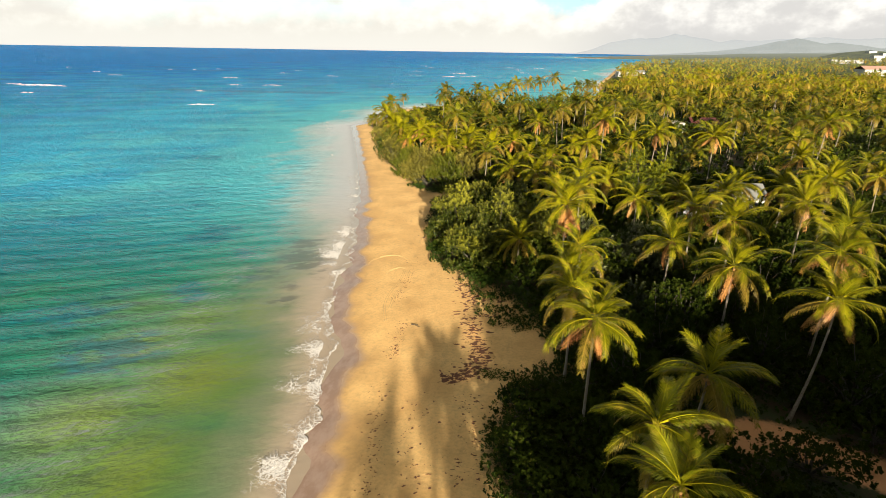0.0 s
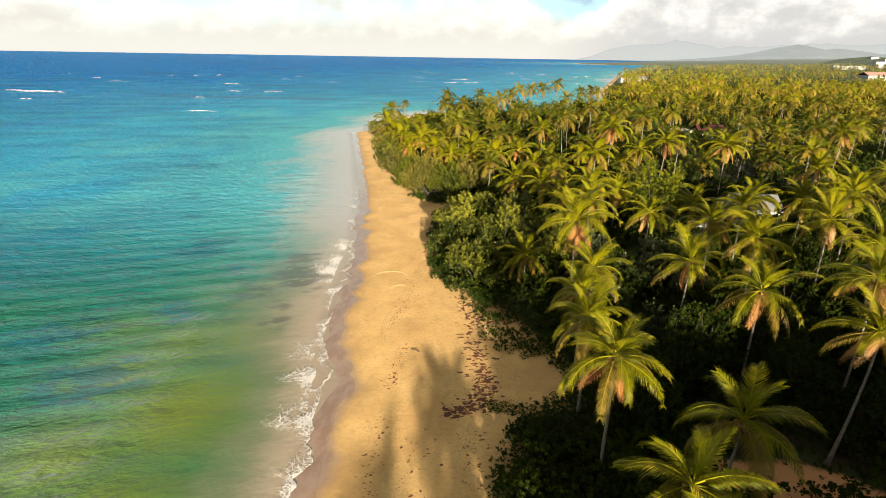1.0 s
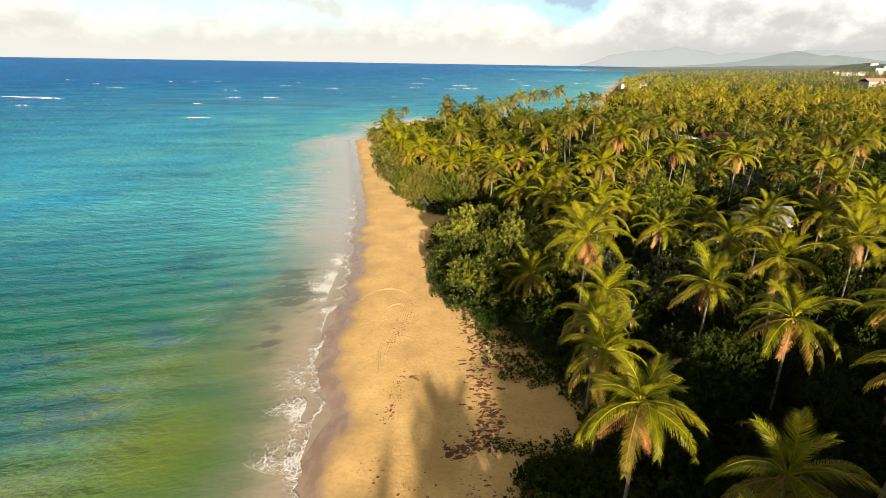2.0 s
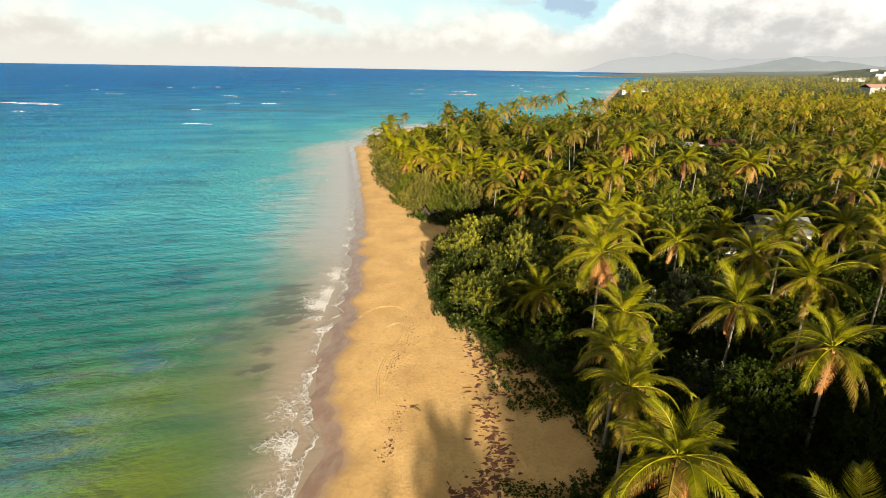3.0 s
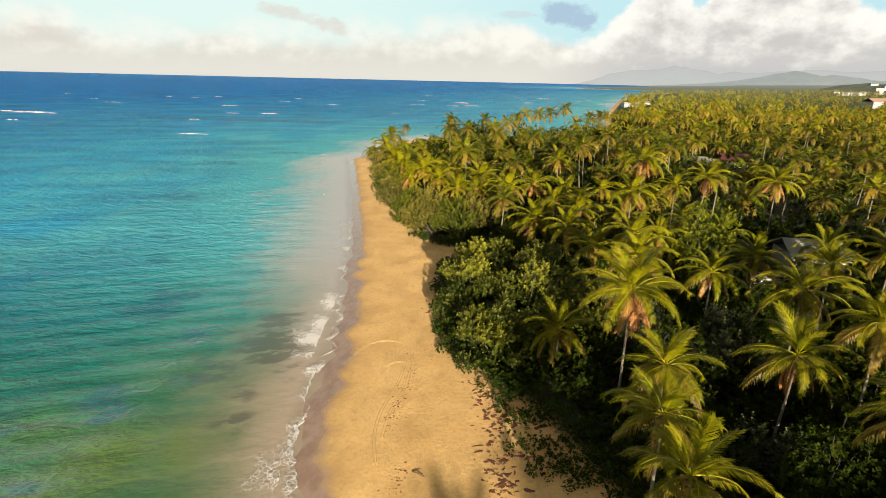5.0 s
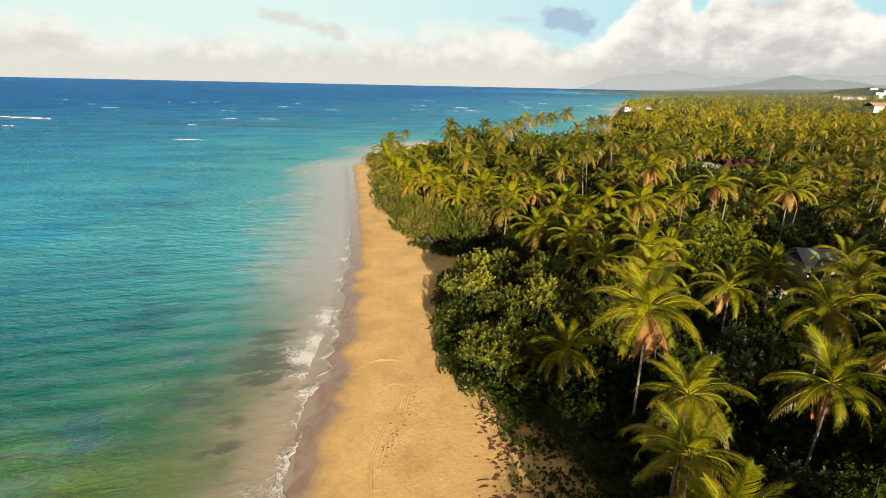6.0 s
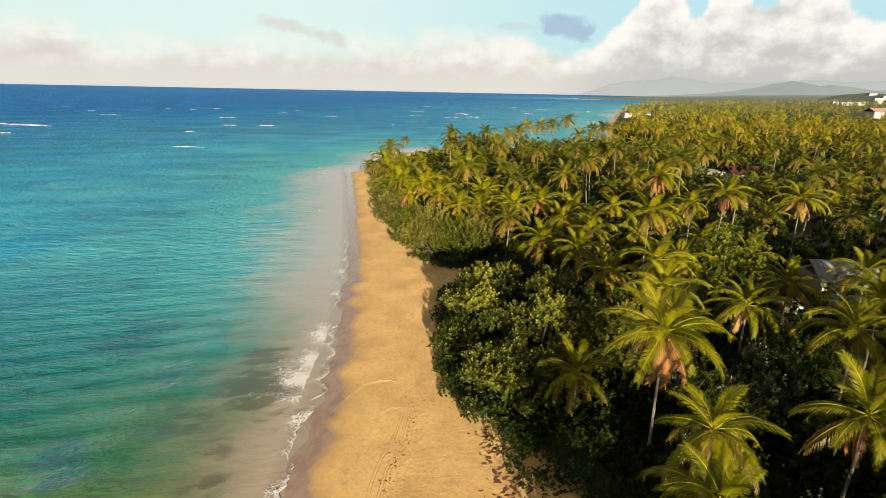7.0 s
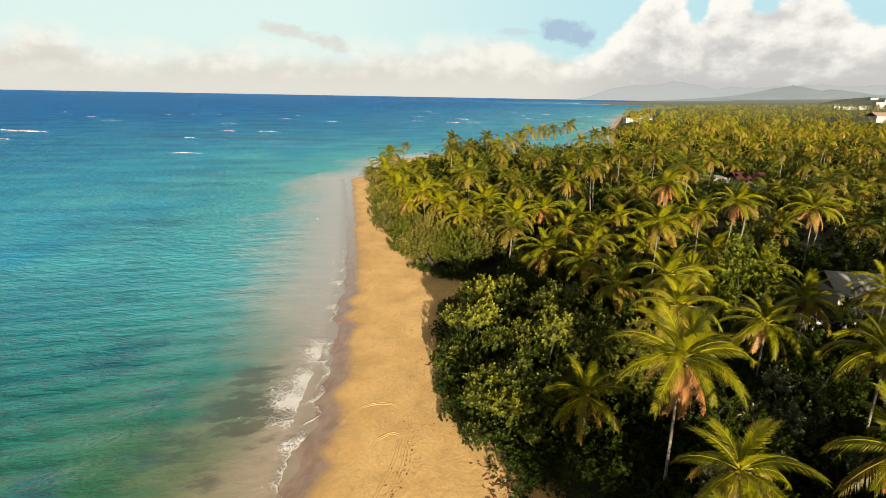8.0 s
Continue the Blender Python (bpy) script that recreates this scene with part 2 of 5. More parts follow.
def sea_material():
    """Water over sand: clear at the edge, green, then turquoise, then blue far out, with weed showing dark."""
    m, n = material("sea_water")
    at = n.place()
    x, y, z = n.add("ShaderNodeSeparateXYZ", {0: at}).outputs
    off = n.add("ShaderNodeAttribute", attribute_name="off").outputs["Fac"]
    weed = n.add("ShaderNodeAttribute", attribute_name="weed").outputs["Fac"]
    shoal = n.add("ShaderNodeAttribute", attribute_name="shoal").outputs["Fac"]
    drift = n.noise(n.stretched(at, (1.0, 0.55, 1.0), 12), 0.045, 6.0, 0.62)
    streak = n.noise(n.stretched(at, (0.35, 1.3, 1.0), -14), 0.35, 5.0, 0.6)
    near = n.ramp(y, 108.0, 52.0)
    d = n.math("MULTIPLY", off, n.math("MULTIPLY", n.ramp(drift, 0.3, 0.7, 0.5, 1.5), n.ramp(streak, 0.25, 0.75, 0.82, 1.2)))
    d = n.math("MULTIPLY", d, n.ramp(near, 0.0, 1.0, 0.82, 1.35))
    edge = n.mix(near, (0.43, 0.425, 0.42), (0.42, 0.34, 0.25))
    veil = n.mix(near, (0.30, 0.41, 0.40), (0.200, 0.220, 0.130))
    c = n.mix(n.ramp(d, 0.4, 7.0), edge, veil)
    teal = n.mix(near, (0.060, 0.370, 0.435), (0.006, 0.136, 0.078))
    c = n.mix(n.ramp(d, 3.5, 17.0), c, teal)
    c = n.mix(n.ramp(d, 20.0, 60.0), c, n.mix(near, (0.020, 0.295, 0.480), (0.002, 0.110, 0.092)))
    c = n.mix(n.ramp(d, 60.0, 170.0), c, (0.016, 0.240, 0.520))
    c = n.mix(n.ramp(d, 170.0, 420.0), c, (0.006, 0.165, 0.520))
    c = n.mix(n.math("MULTIPLY", n.math("MULTIPLY", shoal, n.ramp(d, 3.0, 12.0, 0.0, 0.92)), n.ramp(drift, 0.35, 0.6, 0.45, 1.0)), c, (0.160, 0.200, 0.012))
    ragged = n.noise(n.stretched(at, (0.6, 1.3, 1.0), -20), 0.42, 7.0, 0.66)
    c = n.mix(n.math("MULTIPLY", n.ramp(n.math("MULTIPLY", weed, n.ramp(ragged, 0.3, 0.65, 0.1, 1.6)), 0.2, 0.7), 0.58), c, n.mix(n.ramp(off, 6.0, 14.0), (0.060, 0.070, 0.060), (0.006, 0.085, 0.150)))
    gusts = n.noise(n.stretched(at, (0.5, 1.6, 1.0), -16), 0.05, 5.0, 0.65)
    c = n.mix(n.math("MULTIPLY", n.ramp(gusts, 0.62, 0.36, 0.0, 0.45), n.ramp(off, 12.0, 40.0)), c, (0.004, 0.125, 0.245))
    reef = n.noise(n.stretched(at, (0.22, 1.0, 1.0)), 0.020, 4.0, 0.6)
    c = n.mix(n.math("MULTIPLY", n.ramp(reef, 0.56, 0.70, 0.0, 0.5), n.ramp(off, 50.0, 110.0)), c, (0.030, 0.080, 0.125))

    def crests(scale, stretch, turn, detail):
        """Sharp-crested ripples, from folded noise."""
        fold = n.math("ABSOLUTE", n.math("SUBTRACT", n.noise(n.stretched(at, stretch, turn), scale, detail, 0.55), 0.5))
        return n.math("SUBTRACT", 1.0, n.math("MULTIPLY", fold, 4.0))

    waves = n.math("ADD", n.math("MULTIPLY", crests(0.30, (0.9, 1.4, 1.0), -22, 4.0), 1.6), n.math("MULTIPLY", crests(0.085, (0.7, 1.5, 1.0), -15, 5.0), n.ramp(off, 60.0, 200.0, 0.0, 5.0)))
    chop = n.math("ADD", n.math("ADD", n.math("MULTIPLY", crests(0.60, (0.75, 1.5, 1.0), -24, 5.0), 1.7), n.math("MULTIPLY", crests(1.7, (0.8, 1.5, 1.0), -34, 4.0), 0.6)),
                  n.math("MULTIPLY", n.noise(n.stretched(at, (0.5, 1.5, 1.0), -14), 0.13, 3.0, 0.5), 3.0))
    chop = n.math("ADD", chop, waves)
    bump = n.add("ShaderNodeBump", {"Strength": n.math("ADD", n.ramp(off, 3.0, 25.0, 0.10, 0.80), n.ramp(off, 60.0, 180.0, 0.0, 0.20)), "Distance": 0.42, "Height": chop})
    soft = n.add("ShaderNodeBump", {"Strength": n.math("ADD", n.ramp(off, 4.0, 25.0, 0.04, 0.48), n.ramp(off, 40.0, 160.0, 0.0, 0.5)), "Distance": 0.42, "Height": chop})
    body = n.add("ShaderNodeBsdfDiffuse", {"Color": c, "Normal": soft.outputs[0]})
    shine = n.add("ShaderNodeBsdfGlossy", {"Color": (1.0, 1.0, 1.0, 1.0), "Roughness": 0.10, "Normal": bump.outputs[0]})
    glance = n.add("ShaderNodeFresnel", {"IOR": 1.33, "Normal": bump.outputs[0]}).outputs[0]
    water = n.add("ShaderNodeMixShader", {0: n.math("MULTIPLY", glance, n.ramp(off, 60.0, 420.0, 0.60, 0.36)), 1: body.outputs[0], 2: shine.outputs[0]})
    clear = n.add("ShaderNodeBsdfTransparent", {"Color": (0.93, 0.95, 0.93, 1.0)})
    both = n.add("ShaderNodeMixShader", {0: n.ramp(off, 0.0, 1.2, 0.85, 1.0), 1: clear.outputs[0], 2: water.outputs[0]})
    n.add("ShaderNodeOutputMaterial", {"Surface": both.outputs[0]})
    return m


def foam_material():
    m, n = material("sea_foam")
    at = n.place()
    thick = n.add("ShaderNodeAttribute", attribute_name="thick").outputs["Fac"]
    warp = n.add("ShaderNodeVectorMath", {0: at, 1: n.add("ShaderNodeVectorMath", {0: n.add("ShaderNodeTexNoise", {"Vector": at, "Scale": 0.8, "Detail": 3.0}).outputs["Color"], 1: (1.6, 1.6, 0.0)}, operation="MULTIPLY").outputs[0]}, operation="ADD").outputs[0]
    cells = n.add("ShaderNodeTexVoronoi", {"Vector": warp, "Scale": 2.3, "Randomness": 1.0}, feature="DISTANCE_TO_EDGE").outputs["Distance"]
    fine = n.add("ShaderNodeTexVoronoi", {"Vector": warp, "Scale": 7.0, "Randomness": 1.0}, feature="DISTANCE_TO_EDGE").outputs["Distance"]
    lace = n.math("MAXIMUM", n.ramp(cells, 0.16, 0.0), n.math("MULTIPLY", n.ramp(fine, 0.22, 0.0), 0.7))
    holes = n.noise(n.stretched(at, (1.0, 0.6, 1.0)), 0.55, 6.0, 0.62)
    amount = n.math("ADD", n.math("MULTIPLY", lace, 0.45), n.math("MULTIPLY", n.math("SUBTRACT", holes, 0.5), 1.5))
    cover = n.ramp(n.math("ADD", amount, n.math("MULTIPLY", thick, 0.9)), 0.60, 1.12, 0.0, 0.92)
    white = n.add("ShaderNodeBsdfPrincipled", {"Base Color": (0.80, 0.77, 0.72, 1.0), "Roughness": 0.7})
    clear = n.add("ShaderNodeBsdfTransparent")
    both = n.add("ShaderNodeMixShader", {0: cover, 1: clear.outputs[0], 2: white.outputs[0]})
    n.add("ShaderNodeOutputMaterial", {"Surface": both.outputs[0]})
    return m


def plain_material(name, a, b, scale=2.0, rough=0.8, bump=0.2):
    m, n = material(name)
    mottle = n.noise(n.place(), scale, 6.0, 0.6)
    b_ = n.add("ShaderNodeBump", {"Strength": bump, "Distance": 0.05, "Height": mottle})
    finish(n, Base_Color=n.mix(mottle, a, b), Roughness=rough, Normal=b_.outputs[0])
    return m


GROUND, SEA, FOAM = ground_material(), sea_material(), foam_material()
WRACK = plain_material("dried_seaweed", (0.085, 0.032, 0.014), (0.19, 0.078, 0.036), 9.0, 0.9, 0.6)
SAND_RIDGE = plain_material("turned_sand", (0.44, 0.29, 0.11), (0.58, 0.40, 0.17), 5.0, 0.95, 0.4)
PLASTER = plain_material("white_plaster", (0.62, 0.60, 0.56), (0.80, 0.78, 0.74), 0.8)
GREY_WALL = plain_material("grey_plaster", (0.34, 0.32, 0.29), (0.48, 0.45, 0.40), 0.8)
RED_ROOF = plain_material("red_metal_roof", (0.05, 0.013, 0.013), (0.085, 0.022, 0.020), 1.2, 0.55)
GREY_ROOF = plain_material("grey_metal_roof", (0.16, 0.165, 0.15), (0.24, 0.24, 0.22), 1.0, 0.5)
TILE_ROOF = plain_material("clay_tile_roof", (0.24, 0.14, 0.10), (0.34, 0.21, 0.16), 2.0)
# white plaster dimmed: shade put into hut and garden wall, far villas toned down
DIM_PLASTER = plain_material("dimmed_plaster", (0.24, 0.235, 0.22), (0.38, 0.37, 0.35), 0.12)
DARK_GLASS = plain_material("dark_window_glass", (0.02, 0.025, 0.03), (0.05, 0.055, 0.06), 1.0, 0.1, 0.0)
CONCRETE = plain_material("weathered_concrete", (0.28, 0.25, 0.21), (0.40, 0.36, 0.31), 1.5)


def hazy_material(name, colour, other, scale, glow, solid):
    """A far slope; sea haze is painted in as a glow, its main light."""
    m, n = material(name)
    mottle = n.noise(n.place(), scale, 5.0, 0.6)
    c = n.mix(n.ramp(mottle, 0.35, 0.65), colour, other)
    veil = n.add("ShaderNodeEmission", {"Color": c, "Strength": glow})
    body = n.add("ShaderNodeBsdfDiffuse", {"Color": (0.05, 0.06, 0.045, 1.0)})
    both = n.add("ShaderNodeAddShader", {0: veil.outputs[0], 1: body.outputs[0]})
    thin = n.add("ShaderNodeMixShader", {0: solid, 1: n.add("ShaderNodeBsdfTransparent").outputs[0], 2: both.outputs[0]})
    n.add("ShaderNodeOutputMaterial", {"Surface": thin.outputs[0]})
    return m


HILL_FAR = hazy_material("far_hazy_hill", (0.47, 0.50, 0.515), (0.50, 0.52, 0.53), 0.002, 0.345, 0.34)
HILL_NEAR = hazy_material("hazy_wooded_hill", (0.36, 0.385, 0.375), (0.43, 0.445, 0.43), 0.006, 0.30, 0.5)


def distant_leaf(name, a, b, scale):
    """Far foliage with sea haze painted in as glow, paler further along the coast."""
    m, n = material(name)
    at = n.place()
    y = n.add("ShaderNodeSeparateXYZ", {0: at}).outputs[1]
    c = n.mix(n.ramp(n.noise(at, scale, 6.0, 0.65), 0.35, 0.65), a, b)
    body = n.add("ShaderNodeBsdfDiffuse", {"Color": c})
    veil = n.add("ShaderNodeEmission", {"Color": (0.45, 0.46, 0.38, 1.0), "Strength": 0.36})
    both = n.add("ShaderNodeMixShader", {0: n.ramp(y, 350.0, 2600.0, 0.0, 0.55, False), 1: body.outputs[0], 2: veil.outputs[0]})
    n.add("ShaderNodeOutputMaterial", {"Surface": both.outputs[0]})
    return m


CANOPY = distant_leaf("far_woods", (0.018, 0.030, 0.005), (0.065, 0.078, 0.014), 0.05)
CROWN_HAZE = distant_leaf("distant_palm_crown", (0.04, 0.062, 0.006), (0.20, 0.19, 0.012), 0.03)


# ---- mesh helpers ----
def mesh_of(name, verts, faces, mat, smooth=False, attributes=None, other=None, which=None):
    me = bpy.data.meshes.new(name)
    me.from_pydata([tuple(v) for v in verts] if not isinstance(verts, np.ndarray) else verts.tolist(), [], faces)
    me.materials.append(mat)
    if other is not None:
        me.materials.append(other)
        me.polygons.foreach_set("material_index", np.asarray(which, dtype=np.int32))
    if smooth:
        me.polygons.foreach_set("use_smooth", np.ones(len(me.polygons), dtype=bool))
    for key, values in (attributes or {}).items():
        me.attributes.new(key, "FLOAT", "POINT").data.foreach_set("value", np.asarray(values, dtype=np.float32))
    me.update()
    return me


def part(name, data, parent, label="", m=None):
    """Links mesh data as one part under a thing."""
    ob = new(name, data)
    ob.parent = parent
    if m is not None:
        ob.matrix_basis = m
    return tagged(ob, label) if label else ob


def bm_mesh(name, bm, mat, smooth=False):
    me = bpy.data.meshes.new(name)
    bm.to_mesh(me)
    bm.free()
    me.materials.append(mat)
    if smooth:
        me.polygons.foreach_set("use_smooth", np.ones(len(me.polygons), dtype=bool))
    return me


def tube(points, radii, sides=7):
    """Vertices and faces of a closed tapered tube along points."""
    verts, faces = [], []
    points = [Vector(p) for p in points]
    for i, (p, r) in enumerate(zip(points, radii)):
        ahead = (points[min(i + 1, len(points) - 1)] - points[max(i - 1, 0)]).normalized()
        side = ahead.cross(Vector((0.31, 0.93, 0.2))).normalized()
        up = side.cross(ahead)
        for k in range(sides):
            a = 2 * math.pi * k / sides
            verts.append(p + r * (math.cos(a) * side + math.sin(a) * up))
    for i in range(len(points) - 1):
        for k in range(sides):
            a, b = i * sides + k, i * sides + (k + 1) % sides
            faces.append((a, b, b + sides, a + sides))
    faces.append(tuple(range(sides))[::-1])
    faces.append(tuple(range((len(points) - 1) * sides, len(points) * sides)))
    return verts, faces


def joined(pieces):
    verts, faces = [], []
    for v, f in pieces:
        base = len(verts)
        verts.extend(v)
        faces.extend(tuple(i + base for i in face) for face in f)
    return verts, faces


# ---- the lie of the land ----
COAST = [(-6.5, -400), (-7.0, -60), (-7.8, 0), (-9.6, 27), (-9.7, 34), (-10.3, 44), (-12.4, 52), (-13.3, 60), (-13.3, 67),
         (-14.0, 75), (-16.2, 88), (-17.6, 100), (-21.4, 120), (-24.2, 134), (-30, 163), (-35.5, 189), (-37, 194), (-34, 199), (-29, 212), (-26.5, 230), (-25, 249),
         (-16, 262), (0, 265), (28, 264), (50, 268), (66, 288), (86, 350), (112, 465), (160, 620), (215, 800), (380, 1230), (560, 1480),
         (900, 1650), (760, 1900), (430, 2050), (440, 2250), (900, 2700), (1900, 3500), (3600, 4700)]
GREENS = [(5, -400), (4.5, -60), (4.2, 10), (3.7, 26), (2.6, 30), (5.0, 37), (6.2, 39.6), (10.3, 41.2), (9.3, 47.5), (5.6, 56),
          (1.2, 61.7), (-2.0, 66), (-3.0, 80), (-3.4, 87), (1.5, 98), (-4.0, 100.5), (-8.3, 105.8), (-11, 120), (-15.5, 128),
          (-21.7, 166), (-27.5, 186), (-30.4, 194), (-26.5, 205), (-23.5, 226), (-20, 243), (-13, 254), (2, 258), (28, 258), (48, 262), (64, 280), (86, 340),
          (117, 463), (166, 620), (221, 800), (390, 1230), (570, 1470), (920, 1650), (770, 1910), (440, 2060),
          (450, 2250), (910, 2700), (1910, 3500), (3620, 4700)]
SEA_Z = -0.30


def inland(line, xs, ys):
    """How far places lie inland of a line that runs away from the viewer, land on its right (minus: outside it)."""
    xs, ys = np.asarray(xs, float), np.asarray(ys, float)
    best = np.full(xs.shape, 1e9)
    inside = np.zeros(xs.shape, bool)
    for (ax, ay), (bx, by) in zip(line[:-1], line[1:]):
        ex, ey = bx - ax, by - ay
        k = np.clip(((xs - ax) * ex + (ys - ay) * ey) / (ex * ex + ey * ey), 0, 1)
        best = np.minimum(best, np.hypot(xs - ax - k * ex, ys - ay - k * ey))
        cross = (ys >= min(ay, by)) & (ys < max(ay, by))
        if ey:
            inside ^= cross & (ax + (ys - ay) / ey * ex < xs)
    return np.where(inside, best, -best)


def scallops(ys):
    """How far each run of the waves reaches along the sand, in and out."""
    return np.clip((125 - ys) / 50, 0.2, 1.0) * (0.42 * np.sin(ys * 0.83 + 1.4 * np.sin(ys * 0.21)) + 0.30 * np.sin(ys * 0.36 + 1.1) + 0.16 * np.sin(ys * 1.9 + 2.0 * np.sin(ys * 0.4)))


def land_height(shore, xs, ys):
    """Beach and sea bed from the distance inland."""
    s = np.asarray(shore, float)
    s = s + scallops(ys) * np.exp(-(s / 4.0) ** 2)
    beach = SEA_Z - 0.03 + 0.55 * (1 - np.exp(-np.clip(s, 0, None) / 9.0)) + np.clip(s - 10, 0, 25) * 0.02
    bed = SEA_Z - 0.03 + np.clip(s, -60, 0) * 0.045
    bumps = 0.035 * np.sin(xs * 0.9 + 1.3 * np.sin(ys * 0.31)) * np.sin(ys * 0.55 + 0.7 * np.sin(xs * 0.4)) * np.clip(s / 6 - 0.3, 0, 1)
    hills = np.clip(xs - 500, 0, 4000) * 0.018
    return np.where(s > 0, beach + bumps + hills, bed)


def ground_at(x, y):
    return float(land_height(inland(COAST, [x], [y]), np.array([x]), np.array([y]))[0])


def spread(parts):
    """Coordinates of a grid: stretches of (start, end, step)."""
    out = []
    for a, b, step in parts:
        out.extend(np.linspace(a, b, max(1, int(round((b - a) / step))), endpoint=False).tolist())
    return np.array(out + [parts[-1][1]])


def sheet(name, xs, ys, mat, heights, attributes, keep=None, smooth=True):
    gx, gy = np.meshgrid(xs, ys)
    verts = np.stack([gx.ravel(), gy.ravel(), heights(gx.ravel(), gy.ravel())], 1)
    c = len(xs)
    i = (np.arange(len(ys) - 1)[:, None] * c + np.arange(c - 1)[None]).ravel()
    quads = np.stack([i, i + 1, i + c + 1, i + c], 1)
    extra = attributes(gx.ravel(), gy.ravel())
    if keep is not None:
        good = keep(gx.ravel(), gy.ravel())
        quads = quads[good[quads].any(1)]
    return mesh_of(name, verts, quads.tolist(), mat, smooth, extra)


FOOT_PATH = [(18.0, 32.6), (20.5, 32.2), (22.3, 32.5), (24.2, 31.7), (26.1, 30.0), (30.0, 27.5), (38, 24)]


def from_path(xs, ys):
    """How far places lie from the sandy foot path."""
    best = np.full(np.shape(xs), 99.0)
    for (ax, ay), (bx, by) in zip(FOOT_PATH[:-1], FOOT_PATH[1:]):
        ex, ey = bx - ax, by - ay
        k = np.clip(((xs - ax) * ex + (ys - ay) * ey) / (ex * ex + ey * ey), 0, 1)
        best = np.minimum(best, np.hypot(xs - ax - k * ex, ys - ay - k * ey))
    return best


gxs = spread([(-4800, -600, 300), (-600, -100, 40), (-100, -40, 6), (-40, -26, 0.8), (-26, -7, 0.4), (-7, 40, 0.8), (40, 120, 4), (120, 700, 30), (700, 4800, 250)])
gys = spread([(-400, -30, 30), (-30, 20, 3), (20, 110, 0.7), (110, 260, 2), (260, 1000, 20), (1000, 4800, 150)])
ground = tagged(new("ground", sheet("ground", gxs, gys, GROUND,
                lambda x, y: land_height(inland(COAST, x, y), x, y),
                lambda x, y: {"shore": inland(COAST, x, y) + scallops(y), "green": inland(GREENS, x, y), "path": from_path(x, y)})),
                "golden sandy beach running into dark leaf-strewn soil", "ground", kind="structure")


def swell(x, y):
    off = np.clip(-inland(COAST, x, y), 0, None)
    w = np.clip(off / 10, 0, 1) * np.clip(400 / (np.hypot(x, y) + 1), 0, 1)
    a = 0.018 * np.sin(0.55 * x * 0.6 + 0.9 * y + 1.8 * np.sin(x * 0.06) + 1.2 * np.sin(y * 0.045))
    b = 0.014 * np.sin(-0.35 * x + 1.7 * y + 2.0 * np.sin(x * 0.11 + 1) + 1.5 * np.sin(y * 0.07 + x * 0.05))
    return SEA_Z + w * (a + b)


sxs = spread([(-4900, -700, 300), (-700, -180, 20), (-180, -70, 2.0), (-70, -40, 0.8), (-40, -6, 0.4), (-6, 60, 8), (60, 1000, 60), (1000, 4900, 300)])
sys_ = spread([(-400, 0, 20), (0, 20, 4), (20, 130, 0.55), (130, 280, 2.0), (280, 1000, 15), (1000, 4800, 150)])


def blobs(x, y, spots_):
    """Soft patches of (x, y, radius across, radius along, strength)."""
    out = np.zeros(np.shape(x))
    for a, b, ra, rb, k in spots_:
        out = np.maximum(out, k * np.exp(-(((x - a) / ra) ** 2 + ((y - b) / rb) ** 2)))
    return out


WEED = [(-18.6, 66, 3.6, 4.0, 1.0), (-17.6, 53.5, 2.2, 1.8, 0.7), (-15.8, 61.5, 1.4, 2.2, 0.6), (-22.8, 61, 4.0, 3.0, 0.6), (-18.6, 57.5, 2.0, 2.0, 0.5),
        (-29.5, 42.5, 4.5, 4.0, 0.95), (-34.5, 75.8, 4.5, 5.0, 0.8), (-28.6, 55.8, 3.5, 3.5, 0.7), (-38, 50, 6, 5, 0.6), (-20, 72, 3.0, 4.5, 0.6),
        (-52, 104, 9, 5, 0.45), (-60, 132, 10, 6, 0.5), (-44, 92, 6, 4, 0.4), (-27, 68, 3.5, 3, 0.5), (-70, 180, 16, 6, 0.5), (-58, 205, 14, 5, 0.5)]
SHOALS = [(-20.5, 39, 6.0, 7.5, 0.95), (-24.5, 49, 5.0, 6.0, 0.75), (-19.5, 51, 3.5, 4.0, 0.8), (-21, 28, 6.0, 7.0, 0.95), (-24, 60, 4.5, 4.0, 0.35), (-26, 33, 7.0, 6.0, 0.8), (-27, 44, 6.0, 5.0, 0.75), (-31, 51, 6.0, 4.0, 0.5)]
sea = tagged(new("water", sheet("water", sxs, sys_, SEA, swell, lambda x, y: {"off": np.clip(-inland(COAST, x, y), 0, 1e5), "weed": blobs(x, y, WEED), "shoal": blobs(x, y, SHOALS)},
             keep=lambda x, y: inland(COAST, x, y) < 3)),
             "rippled turquoise sea turning deep blue further out", "sea", kind="structure")


